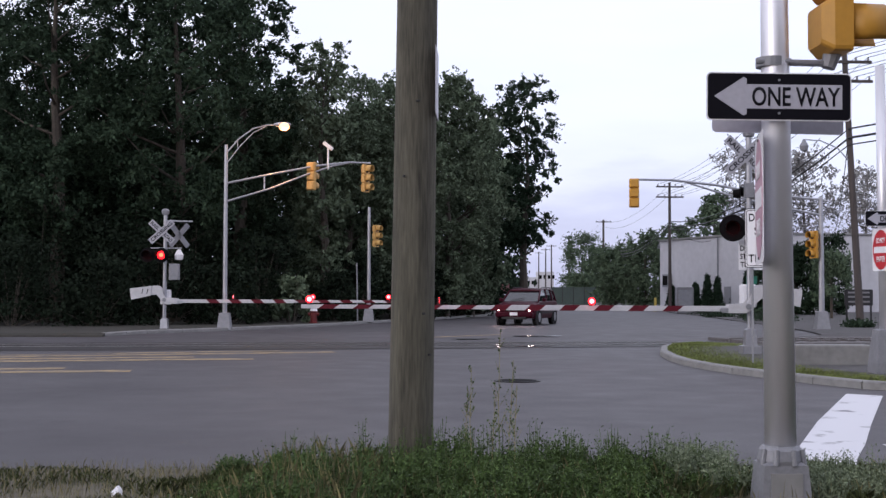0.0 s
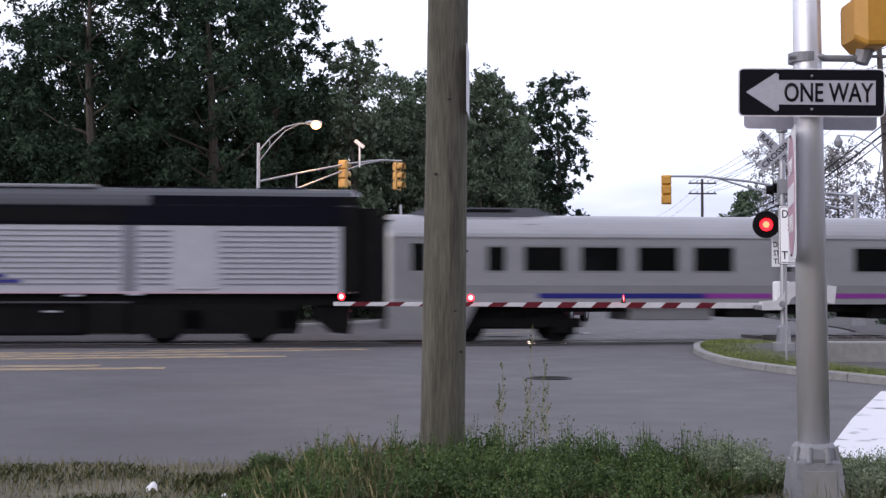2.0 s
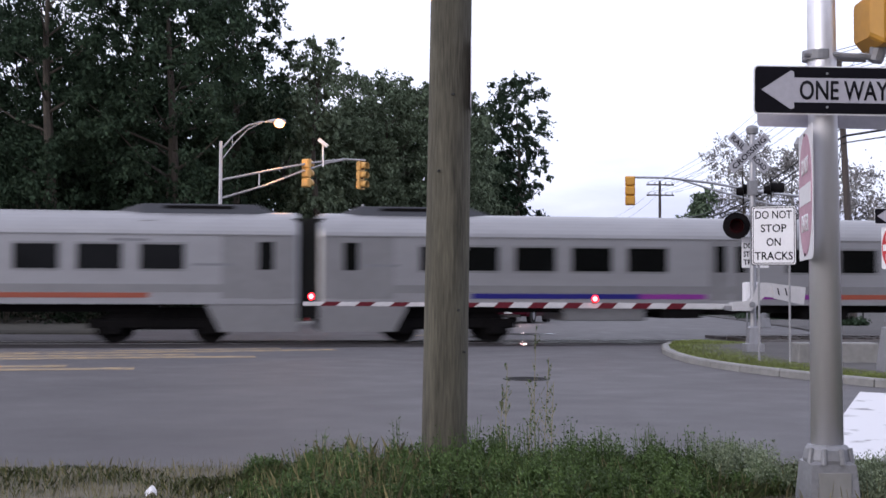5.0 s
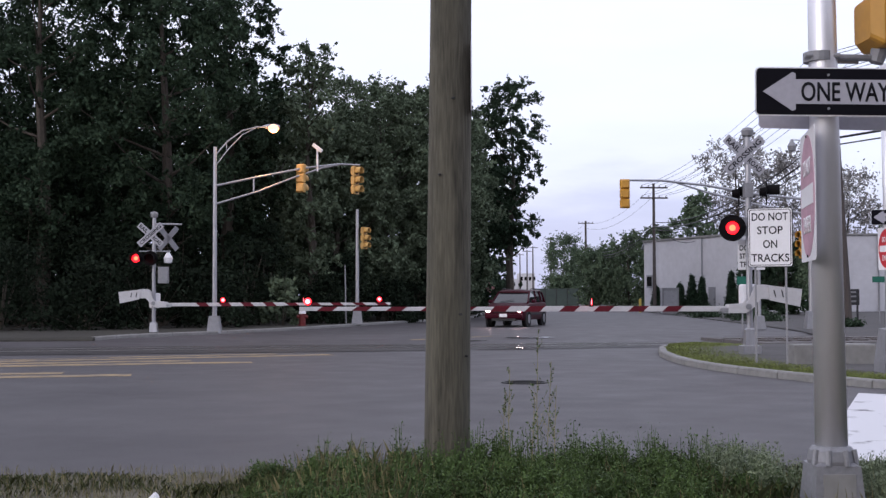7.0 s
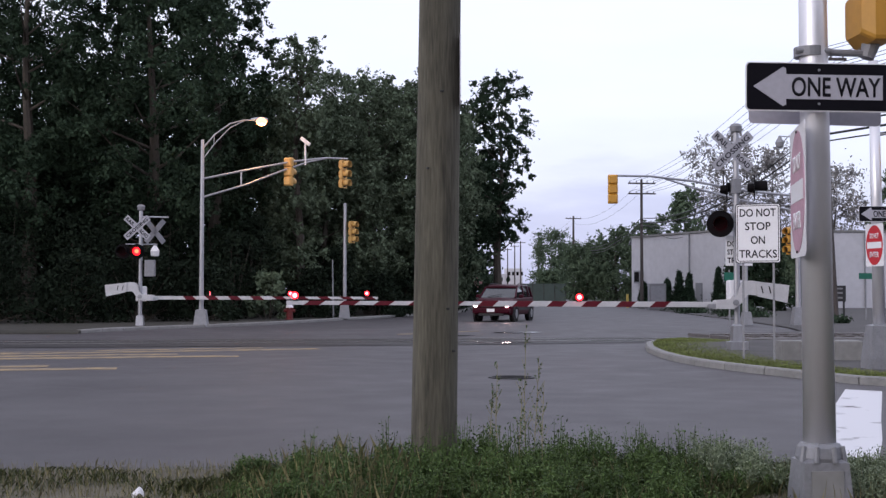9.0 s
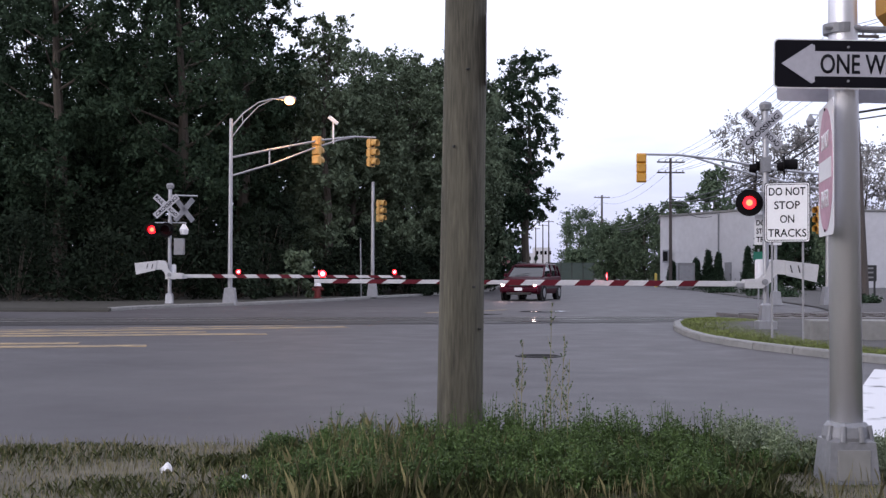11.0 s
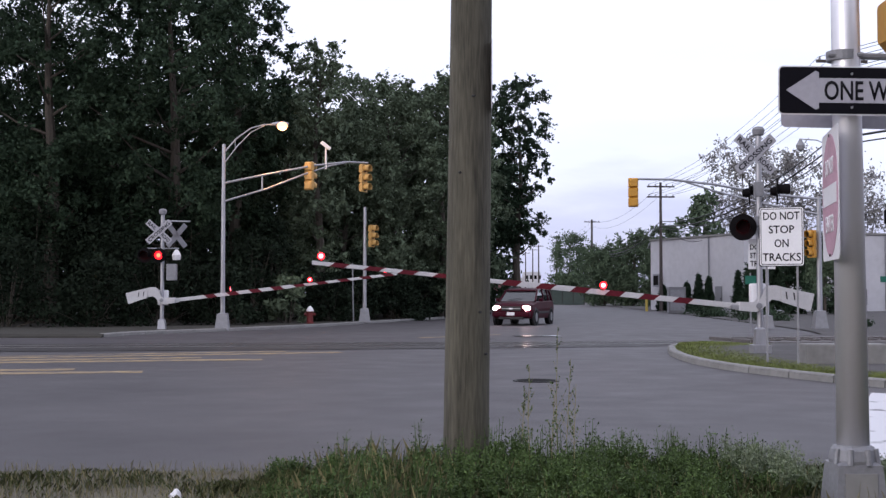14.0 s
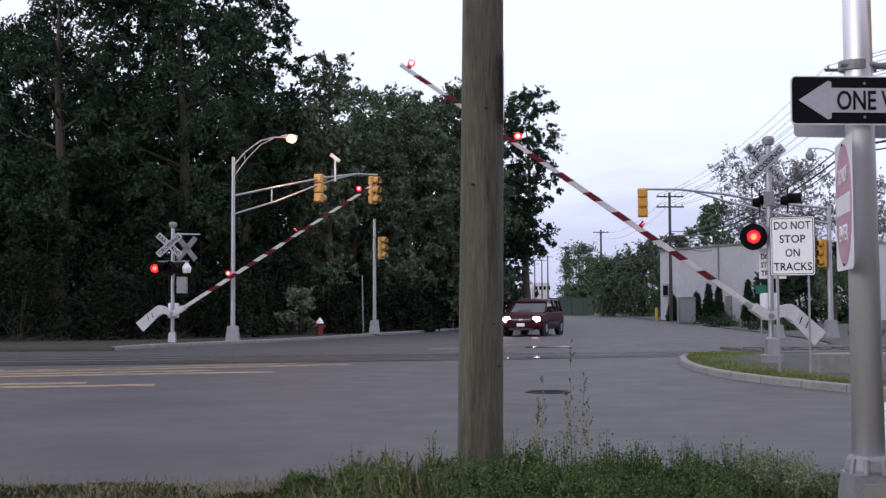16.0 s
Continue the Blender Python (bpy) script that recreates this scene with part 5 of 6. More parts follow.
# undergrowth in near-black leaves: the canopy's shade is in the colour
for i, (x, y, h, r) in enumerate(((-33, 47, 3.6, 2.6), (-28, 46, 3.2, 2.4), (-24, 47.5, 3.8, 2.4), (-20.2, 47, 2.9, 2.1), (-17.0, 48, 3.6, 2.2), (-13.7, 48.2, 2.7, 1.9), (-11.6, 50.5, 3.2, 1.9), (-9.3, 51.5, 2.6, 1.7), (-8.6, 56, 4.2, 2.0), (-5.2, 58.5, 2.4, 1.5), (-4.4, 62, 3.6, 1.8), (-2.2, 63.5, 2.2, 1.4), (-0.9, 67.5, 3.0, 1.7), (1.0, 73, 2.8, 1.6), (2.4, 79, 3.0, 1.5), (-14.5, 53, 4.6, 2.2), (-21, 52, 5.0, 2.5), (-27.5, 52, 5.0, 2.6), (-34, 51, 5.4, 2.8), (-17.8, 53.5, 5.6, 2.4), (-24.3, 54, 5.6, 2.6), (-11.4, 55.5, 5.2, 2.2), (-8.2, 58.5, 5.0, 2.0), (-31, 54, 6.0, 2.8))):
    shrub(x, y, h, r, 81 + i, M_WOODSHADE, 40, 90, 0.095)
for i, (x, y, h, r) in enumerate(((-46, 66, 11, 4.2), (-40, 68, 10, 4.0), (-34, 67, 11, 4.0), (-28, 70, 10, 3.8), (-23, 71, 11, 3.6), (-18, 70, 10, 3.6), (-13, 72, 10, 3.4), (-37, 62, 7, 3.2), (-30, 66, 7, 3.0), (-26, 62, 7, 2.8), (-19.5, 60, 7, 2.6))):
    tree("tree", x, y, h, r, 0.2, 160 + i, M_WOODSHADE, 80, 95, 0.22, "tree in the undergrowth, coloured dark for canopy shade", group="trees of the woods", clump=0.36, profile=0.35)
shrub(-6.75, 54.6, 2.35, 0.95, 120, M_LEAFPALE, 24, 70, 0.13, "lighter green bush beside the hydrant")

# right side and distance
tree("tree", 31.2, 122, 17.0, 3.6, 6.0, 130, M_LEAFSKYLIT, 150, 36, 0.17, "sparse tree behind the white building, leaves coloured sky-lit grey", clump=0.26, profile=0.5)
tree("tree", 36.8, 124, 16.0, 3.2, 6.0, 131, M_LEAFSKYLIT, 130, 36, 0.17, "sparse tree behind the white building, leaves coloured sky-lit grey", clump=0.26, profile=0.5)
tree("tree", 27.0, 121, 11.2, 2.2, 3.0, 132, M_LEAFHAZE, 60, 60, 0.22, "green tree behind the white building", clump=0.32)
tree("tree", 43.5, 125, 13.8, 4.2, 3.0, 133, M_LEAFSKYLIT, 120, 60, 0.17, "greyish tree behind the white building", clump=0.28)
tree("tree", 48.5, 120, 12.4, 3.4, 3.0, 134, M_LEAFHAZE, 80, 80, 0.24, "green tree behind the white building", clump=0.3)
FAR = "green tree far along the road, leaf colour paled for haze"
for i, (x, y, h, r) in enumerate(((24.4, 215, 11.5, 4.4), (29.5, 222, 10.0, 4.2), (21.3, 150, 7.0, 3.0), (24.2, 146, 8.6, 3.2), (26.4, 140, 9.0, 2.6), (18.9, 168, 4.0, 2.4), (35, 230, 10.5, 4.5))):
    tree("tree", x, y, h, r, 0.4, 140 + i, M_LEAFHAZE, 150, 100, 0.16, FAR, group="far trees", clump=0.24, profile=0.5)
for i, (x, y, h, r) in enumerate(((20.07, 97.0, 2.2, 0.62), (20.95, 96.6, 2.9, 0.58), (21.65, 96.2, 2.65, 0.55), (18.95, 101.0, 2.05, 0.6), (23.55, 94.5, 3.1, 0.55), (24.2, 94.2, 3.05, 0.5))):
    rng = np.random.default_rng(200 + i)
    g = thing("arborvitae", pose(x, y, 0.03), "narrow pointed evergreen against the white wall", "shrub", "evergreens by the building")
    k = rng.uniform(0, 1, 220) ** 1.3
    a = rng.uniform(0, 6.283, 220)
    q = r * np.minimum(1.0, 1.12 * (1 - k) ** 0.75) * np.sqrt(rng.uniform(0.1, 1, 220)) * 0.85
    cen = np.stack([q * np.cos(a), q * np.sin(a), 0.1 + (h - 0.15) * k], axis=1)
    quads("foliage", leaf_cloud(rng, cen, np.full(220, 0.15), 34, 0.075, 1.3), M_EVERGREEN, g)
    part("trunk", rod(bmesh.new(), (0, 0, -0.1), (0, 0, h * 0.8), 0.05, 0.01, 6), M_BARK, g)
rng = np.random.default_rng(220)
g = thing("weeping_tree", pose(22.3, 70, 0.03), "small weeping tree with hanging green foliage", "tree")
part("trunk", rod(bmesh.new(), (0, 0, -0.1), (0, 0, 3.4), 0.09, 0.05, 8), M_BARK, g)
a = rng.uniform(0, 6.283, 130)
k = rng.uniform(0, 1, 130)
cen = np.stack([1.1 * np.sqrt(k) * np.cos(a), 1.1 * np.sqrt(k) * np.sin(a), 3.6 - 2.6 * k * rng.uniform(0, 1, 130)], axis=1)
quads("crown", leaf_cloud(rng, cen, np.full(130, 0.22), 40, 0.10, 1.3, 1.5), M_LEAFHAZE, g)
for i, (x, y, h, r) in enumerate(((22.4, 84, 3.6, 1.1), (24.3, 84, 4.6, 1.5), (25.9, 83, 5.2, 1.5))):
    tree("tree", x, y, h, r, 0.3, 250 + i, M_LEAF, 110, 110, 0.10, "dark bushy tree in front of the white building", clump=0.30, profile=0.45, z=0.02)
for i, (x, y, h, r) in enumerate(((16.6, 62, 0.5, 1.3), (17.8, 68, 0.7, 1.6), (17.0, 74, 0.5, 1.4), (18.9, 84, 0.8, 1.8), (17.2, 50.5, 0.25, 0.9))):
    shrub(x, y, h * 0.45, r, 230 + i, M_LEAF, 20, 50, 0.08, "low scrub on bare ground", name="low_scrub")


# ---- white building, fence, distance ----
def wall_box(bm, x0, y0, x1, y1, z0, z1, t):
    d = Vector((x1 - x0, y1 - y0, 0))
    n = Vector((-d.y, d.x, 0)).normalized() * t
    A, B = Vector((x0, y0, 0)), Vector((x1, y1, 0))
    loft(bm, [[P + Vector((0, 0, z0)), P + Vector((0, 0, z1)), P + n + Vector((0, 0, z1)), P + n + Vector((0, 0, z0))] for P in (A, B)])


wb = thing("warehouse", pose(0, 0, 0), "long low white-painted block building with flat roof", "building")
for x0, y0, x1, y1 in ((19.4, 109, 24.4, 96), (24.4, 96, 62, 101)):
    bm = bmesh.new()
    wall_box(bm, x0, y0, x1, y1, -0.2, 6.15, 0.35)
    w = part("wall", bm, M_WALLWHITE, wb)
    L = math.hypot(x1 - x0, y1 - y0)
    ang = math.degrees(math.atan2(y1 - y0, x1 - x0))
    m = pose(x0, y0, 0, 0, 0, ang)
    for z in (1.5, 2.9, 4.3):
        bm = bmesh.new()
        box(bm, 0, L, -0.010, 0, z, z + 0.03)
        part("block_course", bm, M_WALLWHITE, w).matrix_basis = m
    bm = bmesh.new()
    box(bm, -0.1, L + 0.1, -0.12, 0.45, 6.15, 6.30)
    part("coping", bm, M_CONCRETE, wb).matrix_basis = m
    for d in ((9.2,) if L < 20 else (11.9, 15.2, 22)):
        bm = bmesh.new()
        rod(bm, (d, -0.1, 0.1), (d, -0.1, 6.1), 0.06, n=8)
        part("downspout", bm, M_CASTALU, wb).matrix_basis = m
    for d in ((10.0,) if L < 20 else (6.0, 18.0)):
        bm = bmesh.new()
        box(bm, d, d + 0.95, -0.04, 0.0, 0.0, 2.05)
        dr = part("door", bm, M_STAINDULL, wb)
        dr.matrix_basis = m
        bm = bmesh.new()
        box(bm, d + 0.8, d + 0.86, -0.09, -0.04, 0.95, 1.1)
        part("door_handle", bm, M_BLACK, dr)
bm = bmesh.new()
box(bm, 1.0, 2.0, -0.40, 0.0, 2.05, 3.2, 0.02)
mb = part("wall_cabinet", bm, M_CASTALU, wb, "grey metal cabinet fixed to the white wall")
mb.matrix_basis = pose(19.4, 109, 0, 0, 0, math.degrees(math.atan2(-13, 5)))
bm = bmesh.new()
box(bm, 1.12, 1.88, -0.42, -0.40, 2.2, 3.05)
part("cabinet_door", bm, M_UNDER, mb)
bm = bmesh.new()
vs = [bm.verts.new((x, y, 6.1)) for x, y in ((19.4, 109), (24.4, 96), (62, 101), (62, 125), (22, 125))]
bm.faces.new(vs)
ex = bmesh.ops.extrude_face_region(bm, geom=bm.faces[:])
bmesh.ops.translate(bm, vec=(0, 0, 0.12), verts=[v for v in ex["geom"] if isinstance(v, bmesh.types.BMVert)])
bmesh.ops.recalc_face_normals(bm, faces=bm.faces[:])
part("roof", bm, M_ROOFGREY, wb)

fe = thing("fence", pose(14.6, 165, 0), "dark green privacy fence at the far end of the road", "fence")
for i in range(5):
    part("post", rod(bmesh.new(), (i * 1.5, 0, 0), (i * 1.5, 0, 2.5), 0.05, n=6), M_BLACK, fe)
for i in range(4):
    bm = bmesh.new()
    box(bm, i * 1.5 + 0.04, i * 1.5 + 1.46, 0.02, 0.06, 0.05, 2.4)
    part("panel", bm, M_FENCE, fe)
ov = thing("far_building", pose(33, 430, 0), "pale low industrial building on the horizon", "building")
for x0, x1, z1 in ((-7, 0, 7.5), (0.2, 6, 9.5)):
    bm = bmesh.new()
    box(bm, x0, x1, 0, 8, 0, z1)
    part("wall", bm, M_WALLWHITE, ov)
    for j in range(4):
        bm = bmesh.new()
        box(bm, x0 + 0.6 + j * 1.5, x0 + 1.5 + j * 1.5, -0.05, 0, z1 - 2.5, z1 - 1.2)
        part("window", bm, M_GLASSDARK, ov)


# unseen walls added behind the camera; they darken reflections and block sky light
for x0, y0, x1, y1, h in ((0.8, -7.5, 46, -4, 12.0), (-50, -30, -14, -34, 4.0)):
    bm = bmesh.new()
    wall_box(bm, x0, y0, x1, y1, -0.3, h, -0.4)
    tagged(part("unseen_light_block", bm, M_LIGHTBLOCK), "added unseen dark wall that blocks light behind the camera", "wall", kind="structure")


# ---- utility poles and wires ----
def utility_pole(x, y, h, r, arms=2, material=None, dx=0.0, label="dark wooden utility pole with crossarms"):
    g = thing("utility_pole", pose(x, y, 0), label, "utility pole", "utility poles along the road")
    part("pole", rod(bmesh.new(), (0, 0, -0.3), (dx, 0, h), r, r * 0.68, 14), material or M_WOODFAR, g)
    for k in range(arms):
        z = h - 0.35 - k * 0.85
        bm = bmesh.new()
        box(bm, -1.15, 1.15, -0.16, -0.06, z - 0.06, z + 0.06)
        ca = part("crossarm", bm, M_WOODFAR, g)
        ca.matrix_basis = pose(dx * z / h, 0, 0, 0, 0, 4)
        for ix in (-1.0, -0.45, 0.45, 1.0):
            bm = bmesh.new()
            lathe(bm, [(0.03, z + 0.06), (0.06, z + 0.10), (0.04, z + 0.16), (0.055, z + 0.2)], 8, Matrix.Translation((ix, -0.11, 0)))
            part("insulator", bm, M_CASTALU, ca)
    return g


utility_pole(18.6, 100, 10.6, 0.15)
for x, y, h in ((23.0, 175, 12.2), (23.7, 230, 12.6), (25.0, 282, 13.0), (25.6, 305, 13.0), (26.2, 335, 13.2)):
    utility_pole(x, y, h, 0.2, 1)
up2 = utility_pole(18.15, 53, 11.9, 0.17, 2, dx=-0.6, label="wooden utility pole with crossarms and street lamp arm")
bm = bmesh.new()
pipe(bm, [(-0.35, 0, 7.1), (-1.0, -0.2, 7.75), (-1.8, -0.4, 8.05), (-2.5, -0.5, 8.08)], 0.03, 0.025, 6)
la = part("lamp_arm", bm, M_GALV, up2)
bm = bmesh.new()
lathe(bm, [(0.05, 7.55), (0.16, 7.62), (0.2, 7.8), (0.09, 8.0), (0.05, 8.1)], 10, Matrix.Translation((-2.55, -0.5, 0)))
part("lamp_head", bm, M_CASTALU, la)


def wires(name, runs, label, r=0.013):
    bm = bmesh.new()
    for a, b, sag in runs:
        a, b = Vector(a), Vector(b)
        pipe(bm, [a.lerp(b, k / 10) + Vector((0, 0, -sag * 4 * (k / 10) * (1 - k / 10))) for k in range(11)], r, r, 4)
    return tagged(part(name, bm, M_WIRE), label, "cable")


up_a, up_b, up_c = (17.55, 52.9), (18.6, 99.9), (23.0, 174.9)
for z1, z2, z3 in ((11.75, 10.45, 12.0), (10.9, 9.6, 11.2)):
    for ix in (-1.0, -0.45, 0.45, 1.0):
        wires("power_line", [((up_a[0] + ix, up_a[1], z1), (up_b[0] + ix, up_b[1], z2), 0.9), ((up_a[0] + ix, up_a[1], z1), (27 + ix * 0.4, 4, 12.5), 1.0)], "thin black overhead power line")
    wires("power_line", [((up_b[0], up_b[1], z2), (up_c[0], up_c[1], z3), 1.2), ((up_c[0], up_c[1], z3), (23.7, 230, z3 + 0.4), 1.0)], "thin black overhead power line")
for z, s, r in ((8.6, 0.5, 0.035), (8.2, 0.55, 0.05), (7.9, 0.6, 0.03)):
    wires("telephone_cable", [((17.65, 52.8, z), (18.55, 99.8, z * 0.87 - 0.1), 1.2), ((17.65, 52.8, z), (29, 8, z + 1.4), 0.8), ((18.55, 99.8, z * 0.87 - 0.1), (23.0, 174.8, z), 1.6)], "thick black overhead telephone cable", r)
wires("service_cable", [((18.55, 99.8, 7.4), (22.3, 101.3, 5.9), 0.7), ((17.65, 52.8, 8.4), (30.5, 96.5, 6.0), 1.8)], "slack black service cable to the building", 0.02)
bm = bmesh.new()
n = 16
rings = [[(20.6 + 0.02 * math.cos(b) + 0.11 * math.cos(a) * (1 + 0.15 * math.cos(b)), 40.0 + 0.02 * math.sin(b), 8.05 + 0.26 * math.sin(a) * (1 + 0.08 * math.cos(b))) for b in [2 * math.pi * k / 6 for k in range(6)]] for a in [2 * math.pi * k / n for k in range(n + 1)]]
loft(bm, rings, cap=False)
tagged(part("cable_loop", bm, M_WIRE), "black coil of spare cable hanging from the line", "cable")

# near pole
npole = thing("utility_pole", pose(-0.235, 9.0, 0), "weathered grey-brown wooden utility pole among weeds", "utility pole")
bm = bmesh.new()
rings = []
for k in range(40):
    z = -0.1 + k * 11.0 / 39
    rr = 0.166 - 0.0045 * z
    rings.append([(0.012 * z + rr * (1 + 0.012 * math.sin(5 * a + z * 0.7) + 0.008 * math.sin(11 * a)) * math.cos(a), rr * (1 + 0.012 * math.sin(5 * a + z * 0.7)) * math.sin(a), z) for a in [2 * math.pi * j / 40 for j in range(40)]])
loft(bm, rings)
part("pole", bm, M_WOOD, npole, smooth=True)
bm = bmesh.new()
box(bm, 0.150, 0.157, -0.16, 0.26, 2.66, 3.16, 0.0)
part("edge_on_sign", bm, M_SIGNGREY, npole, "thin metal sign plate nailed to the pole").matrix_basis = pose(0.035, 0, 0, 0, 0, -2)
for z, a in ((1.64, 5), (1.2, -60), (2.2, -110), (0.9, -40), (2.75, -75)):
    bm = bmesh.new()
    rod(bm, (0.15 * math.cos(radians(a)), 0.15 * math.sin(radians(a)), z), (0.175 * math.cos(radians(a)) + 0.018, 0.175 * math.sin(radians(a)), z), 0.008, n=6)
    part("nail", bm, M_BLACK, npole)


# ---- small roadside things ----
hy = thing("fire_hydrant", pose(-5.7, 53.6, 0.05), "red fire hydrant with white cap", "hydrant")
part("barrel", lathe(bmesh.new(), [(0.2, 0), (0.2, 0.06), (0.14, 0.08), (0.14, 0.5), (0.18, 0.52), (0.18, 0.56)], 14), M_HYDRANT, hy)
part("cap", lathe(bmesh.new(), [(0.17, 0.56), (0.14, 0.66), (0.06, 0.76), (0.05, 0.8)], 14), M_SIGNWHITE, hy)
for sx in (-1, 1):
    part("outlet", rod(bmesh.new(), (sx * 0.12, 0, 0.42), (sx * 0.24, 0, 0.42), 0.07, n=10), M_HYDRANT, hy)
tp = thing("steel_post", pose(-3.98, 56.6, 0.05), "thin bare steel post beside the road", "post")
part("post", rod(bmesh.new(), (0, 0, 0), (-0.05, 0, 2.75), 0.035, 0.03, 8), M_CASTALU, tp)
ss = thing("stop_sign", pose(4.72, 95, 0.1), "faded red stop sign seen far along the road", "road sign")
part("post", rod(bmesh.new(), (0, 0, 0), (0, 0, 2.2), 0.035, n=8), M_GALV, ss)
bm = bmesh.new()
prism(bm, [(0.46 * math.cos(radians(22.5 + 45 * k)), 0.46 * math.sin(radians(22.5 + 45 * k))) for k in range(8)], 0.01, Matrix.Translation((0, -0.05, 1.9)))
part("plate", bm, M_STREETGREY, ss)
bo = thing("bollard", pose(17.4, 100, 0), "yellow painted steel bollard beside the road", "bollard")
part("tube", rod(bmesh.new(), (0, 0, 0), (0, 0, 1.05), 0.11, n=12), M_YELLOW, bo)
part("dome", lathe(bmesh.new(), [(0.11, 1.05), (0.08, 1.11), (0.02, 1.13)], 12), M_YELLOW, bo)
nb = thing("notice_board", pose(21.3, 62.5, 0.03), "dark framed notice board on two legs", "sign board")
for x in (-0.62, 0.62):
    bm = bmesh.new()
    box(bm, x - 0.04, x + 0.04, -0.04, 0.04, 0, 1.62)
    part("leg", bm, M_BLACK, nb)
bm = bmesh.new()
box(bm, -0.72, 0.72, -0.05, 0.05, 0.80, 1.62, 0.01)
bd = part("board", bm, M_BLACK, nb)
for z in (0.95, 1.2, 1.42):
    bm = bmesh.new()
    box(bm, -0.55, 0.55, -0.058, -0.05, z, z + 0.09)
    part("writing_bar", bm, M_STAINDULL, bd)
dpole = thing("street_name_sign", pose(21.0, 57, 0.03), "green street name sign on a thin post", "road sign")
part("post", rod(bmesh.new(), (0, 0, 0), (0, 0, 2.25), 0.03, n=8), M_CASTALU, dpole)
bm = bmesh.new()
box(bm, -0.34, 0.34, -0.045, -0.035, 1.9, 2.18)
part("plate", bm, M_SIGNGREEN, dpole)
gs = thing("street_name_sign", pose(11.25, 44.5, 0.03), "small green sign behind the crossing mast", "road sign")
part("post", rod(bmesh.new(), (0, 0, 0), (0, 0, 2.1), 0.03, n=8), M_CASTALU, gs)
bm = bmesh.new()
box(bm, -0.2, 0.2, -0.045, -0.035, 1.7, 2.0)
part("plate", bm, M_SIGNGREEN, gs)
cp = thing("pedestrian_post", pose(12.7, 47.5, 0.03), "slim galvanised post on a square base", "post")
frustum_base(cp, 0.42, 0.3, 0.5)
part("pole", rod(bmesh.new(), (0, 0, 0.5), (0, 0, 3.4), 0.07, 0.06, 12), M_GALV, cp)
for x0, x1 in ((6.25, 7.70), (8.40, 10.0), (10.08, 11.7)):
    cb = thing("concrete_block", pose((x0 + x1) / 2, 22.0 + 0.02 * x0, 0.05), "low weathered concrete barrier block on the verge", "barrier", "barrier blocks")
    w = (x1 - x0) / 2
    bm = bmesh.new()
    box(bm, -w, w, -0.25, 0.25, 0, 0.40, 0.03)
    part("block", bm, M_CONCRETE, cb)
rb = thing("crossing_cabinet", pose(17.4, 88, 0.02), "grey roadside equipment cabinet", "cabinet")
bm = bmesh.new()
box(bm, -0.6, 0.6, -0.4, 0.4, 0, 1.9, 0.03)
part("body", bm, M_STAINDULL, rb)
bm = bmesh.new()
box(bm, -0.5, 0.5, -0.42, -0.4, 0.2, 1.7)
part("door", bm, M_CASTALU, rb)


